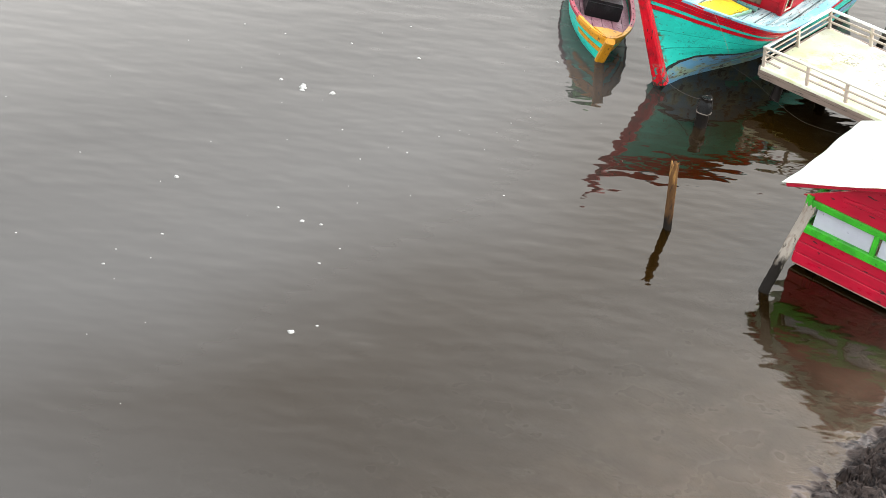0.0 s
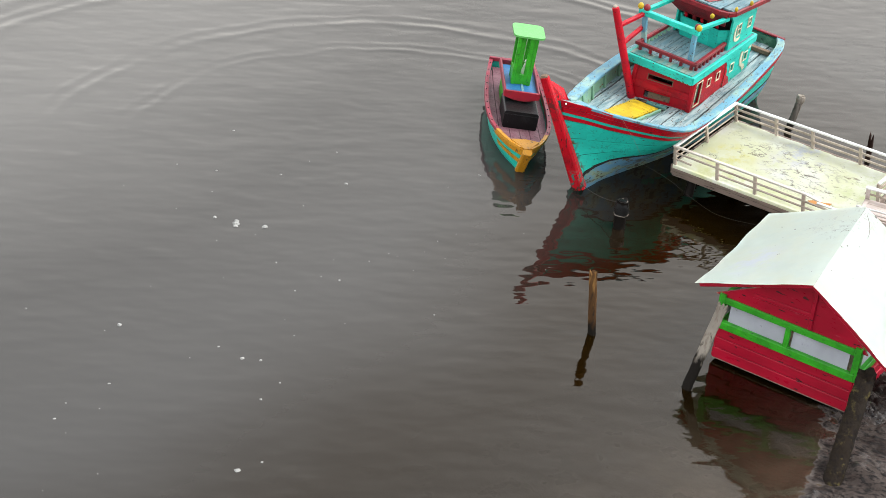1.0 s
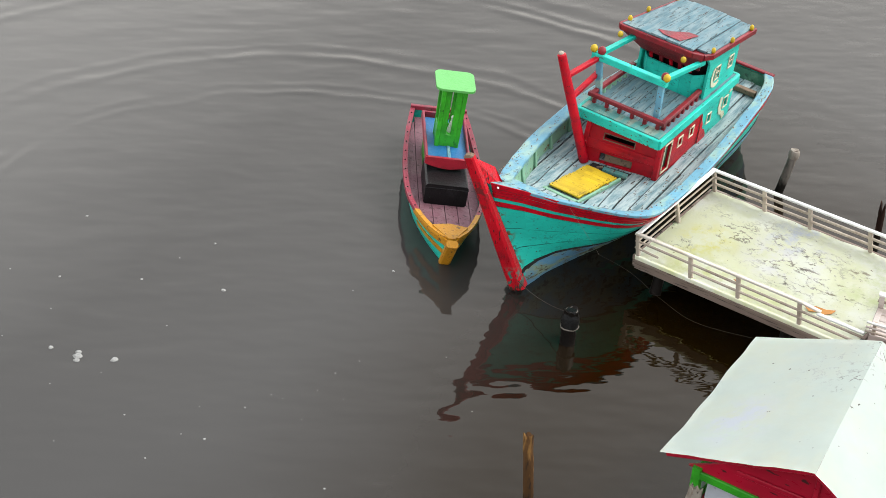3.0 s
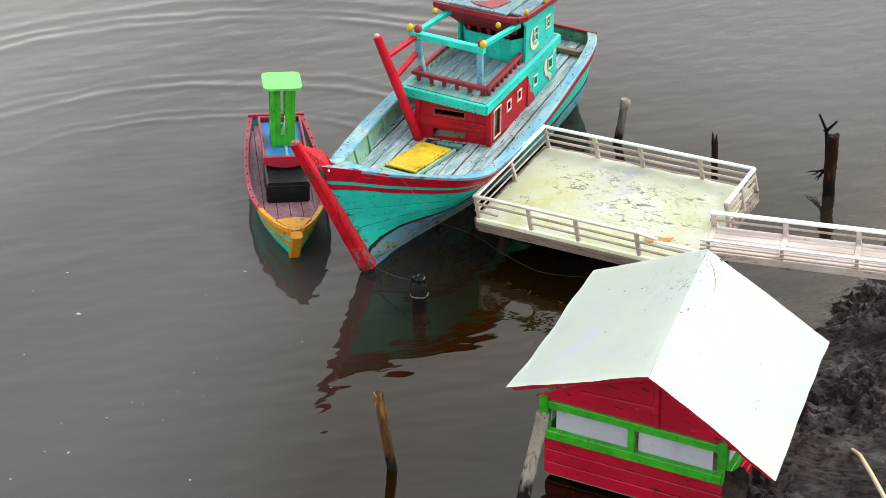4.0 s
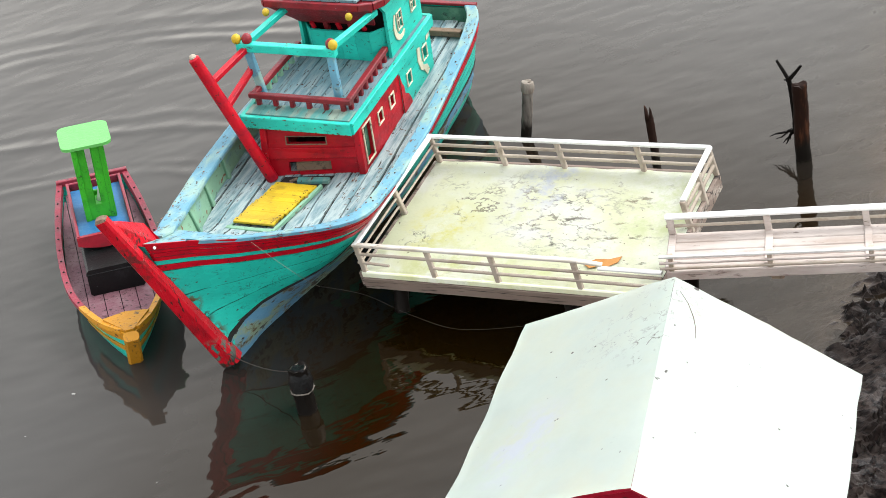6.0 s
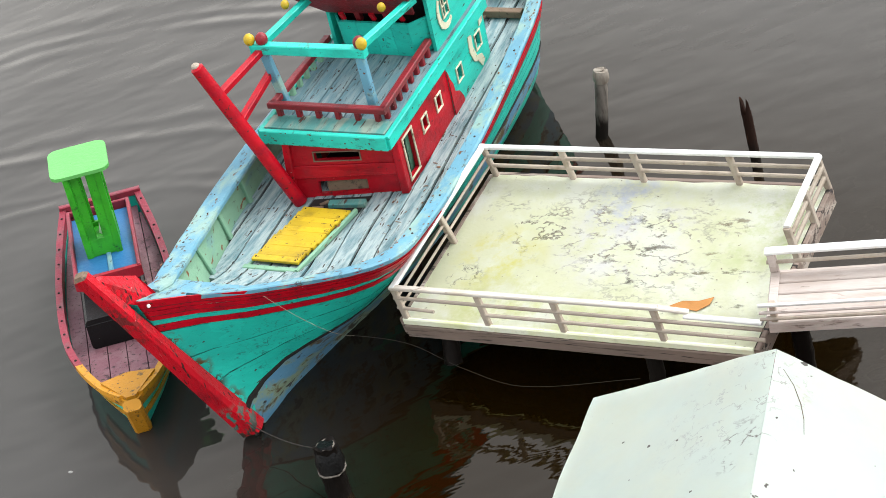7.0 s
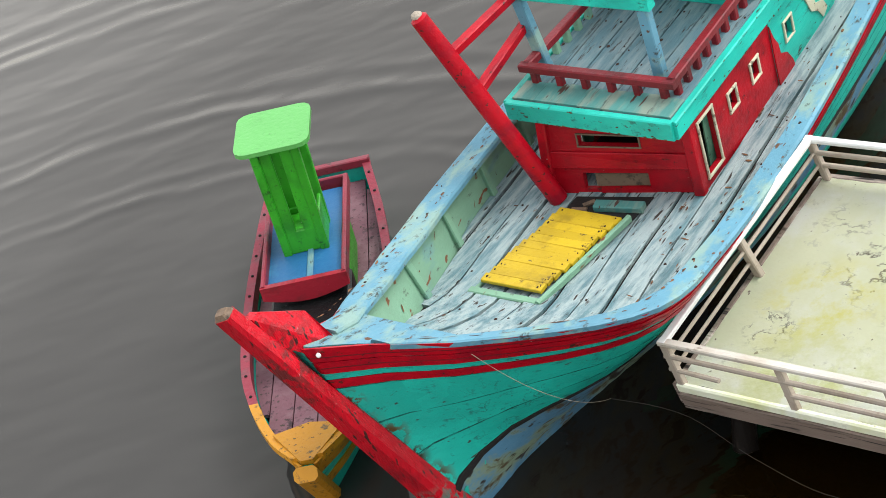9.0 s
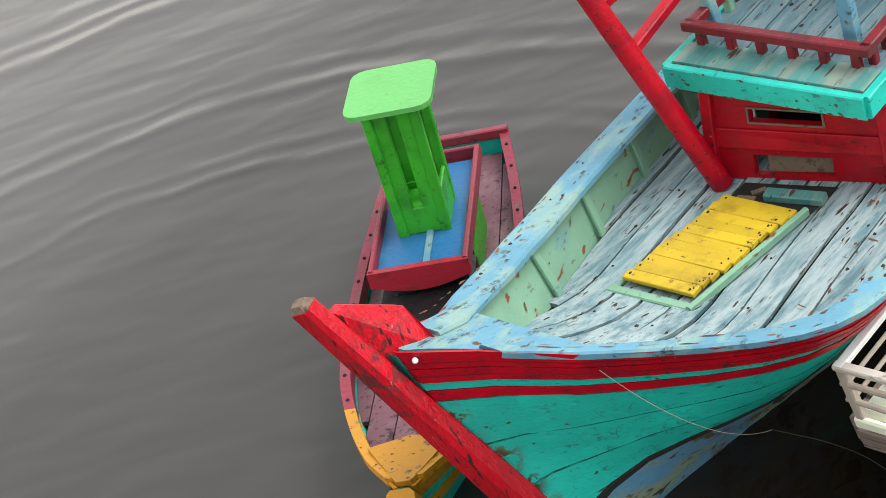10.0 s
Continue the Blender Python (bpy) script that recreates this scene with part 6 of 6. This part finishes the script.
    # floor and stilts
    part("floor", plate(mesh(), [(l, f, z0 - 0.012), (r, f, z0 - 0.012), (r, b, z0 - 0.012), (l, b, z0 - 0.012)], 0.012, Z), M["wood"], t)
    for x, y in ((-0.42, -0.40), (0.0, 0.36), (-0.40, 0.40), (0.40, 0.36)):
        part("stilt", rod(mesh(), [(x, y, -0.35), (x, y, 0.0), (x, y, z0)], [0.04, 0.038, 0.036], 9, 0.08, 3), M["post"], t)


# ---- posts in the water ----
TIDED = {}


def build_post(name, p0, p1, r, material, label, seed, flat=1.0, jag=0.03, seg=14, wet=None):
    """A rough driven post from p0 under the water to p1, with a broken top."""
    rnd = random.Random(seed)
    p0, p1 = Vector(p0), Vector(p1)
    bm = mesh()
    rings = []
    steps = 34
    for i in range(steps + 1):
        k = i / steps
        c = p0.lerp(p1, k) + Vector((rnd.uniform(-1, 1), rnd.uniform(-1, 1), 0)) * r * 0.06
        rings.append([bm.verts.new(c + Vector((math.cos(6.2832 * j / seg) * r, math.sin(6.2832 * j / seg) * r * flat, 0)) * (1.04 - 0.1 * k + 0.09 * noise.noise(Vector((j * 1.3, k * 2.5, seed)))) + Vector((0, 0, rnd.uniform(-1, 1) * jag if i == steps else 0))) for j in range(seg)])
    for a, b in zip(rings, rings[1:]):
        for j in range(seg):
            bm.faces.new((a[j], a[(j + 1) % seg], b[(j + 1) % seg], b[j]))
    bm.faces.new(rings[0][::-1])
    cap = bm.verts.new(sum((v.co for v in rings[-1]), Vector()) / seg - Vector((0, 0, jag * 0.8)))
    for j in range(seg):
        bm.faces.new((rings[-1][j], rings[-1][(j + 1) % seg], cap))
    ob = smooth(single(name, bm, material, label, "post", group="posts in the water"), 45)
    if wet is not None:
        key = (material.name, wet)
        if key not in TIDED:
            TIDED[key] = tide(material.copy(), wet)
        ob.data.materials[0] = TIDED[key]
    return ob


def build_posts():
    build_post("mooring_post", (0.150, -1.78, -0.5), (0.078, -1.650, 0.222), 0.052, M["post"], "stubby black wet mooring post with knob", 1, jag=0.012)
    sleeve = thing("post_sleeve", pose(0.088, -1.667, 0.11), "worn black rubber sleeve with pale rims on the mooring post", "sleeve")
    smooth(part("sleeve", rod(mesh(), [(0, 0, 0), (-0.004, 0.007, 0.04), (-0.008, 0.013, 0.08), (-0.011, 0.018, 0.115)], [0.058, 0.06, 0.052, 0.035], 12, 0.05, 4), M["rubber"], sleeve), 50)
    for c, r in (((0.0, 0.0, 0.002), 0.058), ((-0.010, 0.017, 0.108), 0.036)):
        loop = [(c[0] + r * math.cos(0.5236 * k), c[1] + r * math.sin(0.5236 * k), c[2] + 0.003 * math.sin(k * 2.1)) for k in range(13)]
        part("rim", rod(mesh(), loop, 0.0045, 6), M["dull_post"], sleeve, "pale worn rim")
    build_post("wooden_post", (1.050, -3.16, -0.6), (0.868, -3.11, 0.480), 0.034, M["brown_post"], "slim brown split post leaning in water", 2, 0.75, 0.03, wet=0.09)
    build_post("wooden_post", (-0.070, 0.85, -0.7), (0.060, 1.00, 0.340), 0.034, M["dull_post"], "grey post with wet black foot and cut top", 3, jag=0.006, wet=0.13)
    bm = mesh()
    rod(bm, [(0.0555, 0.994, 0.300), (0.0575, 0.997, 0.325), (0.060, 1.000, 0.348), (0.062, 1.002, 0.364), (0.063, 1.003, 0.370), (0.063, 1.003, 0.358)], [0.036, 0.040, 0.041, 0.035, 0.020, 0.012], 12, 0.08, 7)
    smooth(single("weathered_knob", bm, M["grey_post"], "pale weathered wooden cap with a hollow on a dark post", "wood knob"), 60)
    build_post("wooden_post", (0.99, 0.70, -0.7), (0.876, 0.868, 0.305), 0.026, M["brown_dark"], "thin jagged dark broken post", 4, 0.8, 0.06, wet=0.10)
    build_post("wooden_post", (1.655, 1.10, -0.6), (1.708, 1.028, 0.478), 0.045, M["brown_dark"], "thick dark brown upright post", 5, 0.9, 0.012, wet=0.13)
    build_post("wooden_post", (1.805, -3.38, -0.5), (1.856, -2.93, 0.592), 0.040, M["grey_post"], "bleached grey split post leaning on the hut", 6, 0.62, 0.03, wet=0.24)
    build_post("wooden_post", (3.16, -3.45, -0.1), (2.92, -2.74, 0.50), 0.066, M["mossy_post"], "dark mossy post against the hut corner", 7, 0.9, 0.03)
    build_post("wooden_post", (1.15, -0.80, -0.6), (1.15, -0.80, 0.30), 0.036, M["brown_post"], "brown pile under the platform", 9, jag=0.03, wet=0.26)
    build_post("wooden_post", (1.42, -0.10, -0.6), (1.42, -0.10, 0.42), 0.045, M["post"], "dark pile under the platform", 10, jag=0.01)
    build_post("wooden_post", (0.18, -0.08, -0.6), (0.18, -0.08, 0.32), 0.045, M["post"], "dark pile under the platform", 11, jag=0.01)
    build_post("wooden_post", (1.72, -0.62, -0.4), (1.72, -0.62, 0.44), 0.04, M["post"], "dark pile under the walkway", 12, jag=0.01)
    # forked branch tied beside the thick post
    bm = mesh()
    rod(bm, [(1.640, 1.075, 0.17), (1.652, 1.070, 0.24), (1.640, 1.080, 0.36), (1.625, 1.09, 0.49)], [0.010, 0.016, 0.015, 0.013], 7, 0.15, 2)
    rod(bm, [(1.630, 1.087, 0.45), (1.612, 1.088, 0.470), (1.600, 1.088, 0.468)], [0.009, 0.007, 0.004], 6, 0.1, 9)
    rod(bm, [(1.625, 1.09, 0.47), (1.595, 1.09, 0.53), (1.565, 1.09, 0.585)], [0.012, 0.010, 0.007], 6, 0.1, 3)
    rod(bm, [(1.625, 1.09, 0.47), (1.67, 1.085, 0.525), (1.705, 1.08, 0.57)], [0.012, 0.010, 0.007], 6, 0.1, 5)
    single("forked_branch", bm, M["post"], "thin dark forked branch standing beside the post", "branch")
    bm = mesh()
    rnd = random.Random(5)
    for i in range(5):
        p = Vector((1.642 - 0.004 * i, 1.075 + 0.004 * i, 0.18 - 0.006 * i))
        line = [p]
        for k in range(4):
            p = p + Vector((-0.008 - 0.005 * i + rnd.uniform(-0.012, 0.008), rnd.uniform(-0.010, 0.010), -0.026 + 0.003 * i + rnd.uniform(-0.012, 0.012)))
            line.append(p)
        rod(bm, line, [0.009, 0.007, 0.006, 0.004, 0.002], 6, 0.2, i)
    single("root_tangle", bm, M["post"], "tangle of dark twigs caught beside the post", "twigs", kind="stuff")


# ---- ropes, bamboo, foam ----
def build_small():
    def hang(name, pts, r, label):
        bm = mesh()
        rod(bm, pts, r, 6)
        single(name, bm, M["rope"], label, "rope")

    def sag(p, q, drop, n=12):
        p, q = Vector(p), Vector(q)
        return [p.lerp(q, i / n) - Vector((0, 0, drop * 4 * (i / n) * (1 - i / n))) for i in range(n + 1)]

    hang("mooring_rope", sag((-0.47, -1.52, 0.12), (0.075, -1.65, 0.20), 0.04), 0.0024, "thin grey mooring rope from bow to post")
    bm = mesh()
    q0, q1, q2 = Vector((-0.185, -1.435, 0.775)), Vector((-0.015, -1.33, 0.50)), Vector((-0.21, -0.98, 0.205))
    rod(bm, [q0 * (1 - k / 16) ** 2 + q1 * 2 * (k / 16) * (1 - k / 16) + q2 * (k / 16) ** 2 for k in range(17)], 0.0009, 6)
    single("mooring_line", bm, M["line"], "thin pale line hanging over the bulwark", "rope")
    curve = [(-0.21, -0.98, 0.205), (-0.10, -0.91, 0.15), (0.02, -0.885, 0.115), (0.28, -0.93, 0.075), (0.58, -0.95, 0.05), (1.10, -0.86, 0.12)]
    xs = [-0.21 + 1.31 * k / 30 for k in range(31)]
    hang("mooring_rope", [(x, between(x, [(p[0], p[1]) for p in curve]), between(x, [(p[0], p[2]) for p in curve])) for x in xs], 0.001, "slack grey rope hanging under the platform")
    bm = mesh()
    rod(bm, [(3.13, -1.72, 0.10), (3.22, -1.83, 0.17), (3.36, -2.00, 0.21), (3.62, -2.32, 0.27)], [0.010, 0.012, 0.013, 0.014], 9, 0.04, 6)
    smooth(single("bamboo_pole", bm, M["bamboo"], "pale dry bamboo pole lying on the mud", "pole"), 50)
    rnd = random.Random(11)
    bm = mesh()

    def fleck(x, y, r):
        n = 7
        ring = [bm.verts.new((x + r * rnd.uniform(0.6, 1.1) * math.cos(6.2832 * k / n), y + r * rnd.uniform(0.6, 1.1) * math.sin(6.2832 * k / n), 0.001)) for k in range(n)]
        mid = [bm.verts.new((x + 0.55 * (v.co.x - x), y + 0.55 * (v.co.y - y), r * 0.35)) for v in ring]
        for k in range(n):
            bm.faces.new((ring[k], ring[(k + 1) % n], mid[(k + 1) % n], mid[k]))
        bm.faces.new(mid)

    for x, y, r in ((-1.88, -4.04, 0.036), (-1.91, -4.01, 0.024), (-1.85, -4.07, 0.022), (-2.06, -4.10, 0.020), (-1.33, -5.65, 0.024), (-0.46, -5.28, 0.02), (0.46, -6.17, 0.026), (-1.70, -3.90, 0.03), (-0.36, -5.2, 0.014), (-1.8, -2.9, 0.02)):
        fleck(x, y, r)
    for k in range(60):
        u, v = rnd.random(), rnd.random()
        fleck(-3.4 + 3.6 * u + 0.7 * v, -2.9 - 4.6 * v + rnd.uniform(-0.8, 0.8) + 0.6 * u, rnd.choice((0.004, 0.005, 0.006, 0.008, 0.012)))
    single("foam_flecks", bm, M["foam"], "scattered pale foam flecks floating on the river", "foam", kind="stuff")


M["rubber"] = surface("wet_black_rubber", (0.005, 0.005, 0.005), wear=(0.012, 0.012, 0.011), rough=0.3, bump=0.5, spec=0.12)
M["rust"] = surface("bare_rust", (0.42, 0.19, 0.05), wear=(0.30, 0.12, 0.03), rough=0.8)
M["brown_dark"] = surface("dark_brown_timber", (0.020, 0.009, 0.006), wear=(0.075, 0.030, 0.016), wear_at=(0.56, 0.66), wear_scale=22, grime=(0.014, 0.010, 0.008), rough=0.55, bump=0.6, bump_scale=40, stretch=(1, 1, 0.15), vary=0.3, spec=0.1)
M["mossy_post"] = surface("mossy_timber", (0.020, 0.014, 0.009), wear=(0.075, 0.060, 0.022), wear_at=(0.55, 0.66), grime=(0.008, 0.006, 0.005), grime_at=(0.5, 0.6), rough=0.75, bump=0.9, bump_scale=30, vary=0.3, spec=0.1)
build_platform()
build_walkway()
build_house()
build_posts()
build_small()
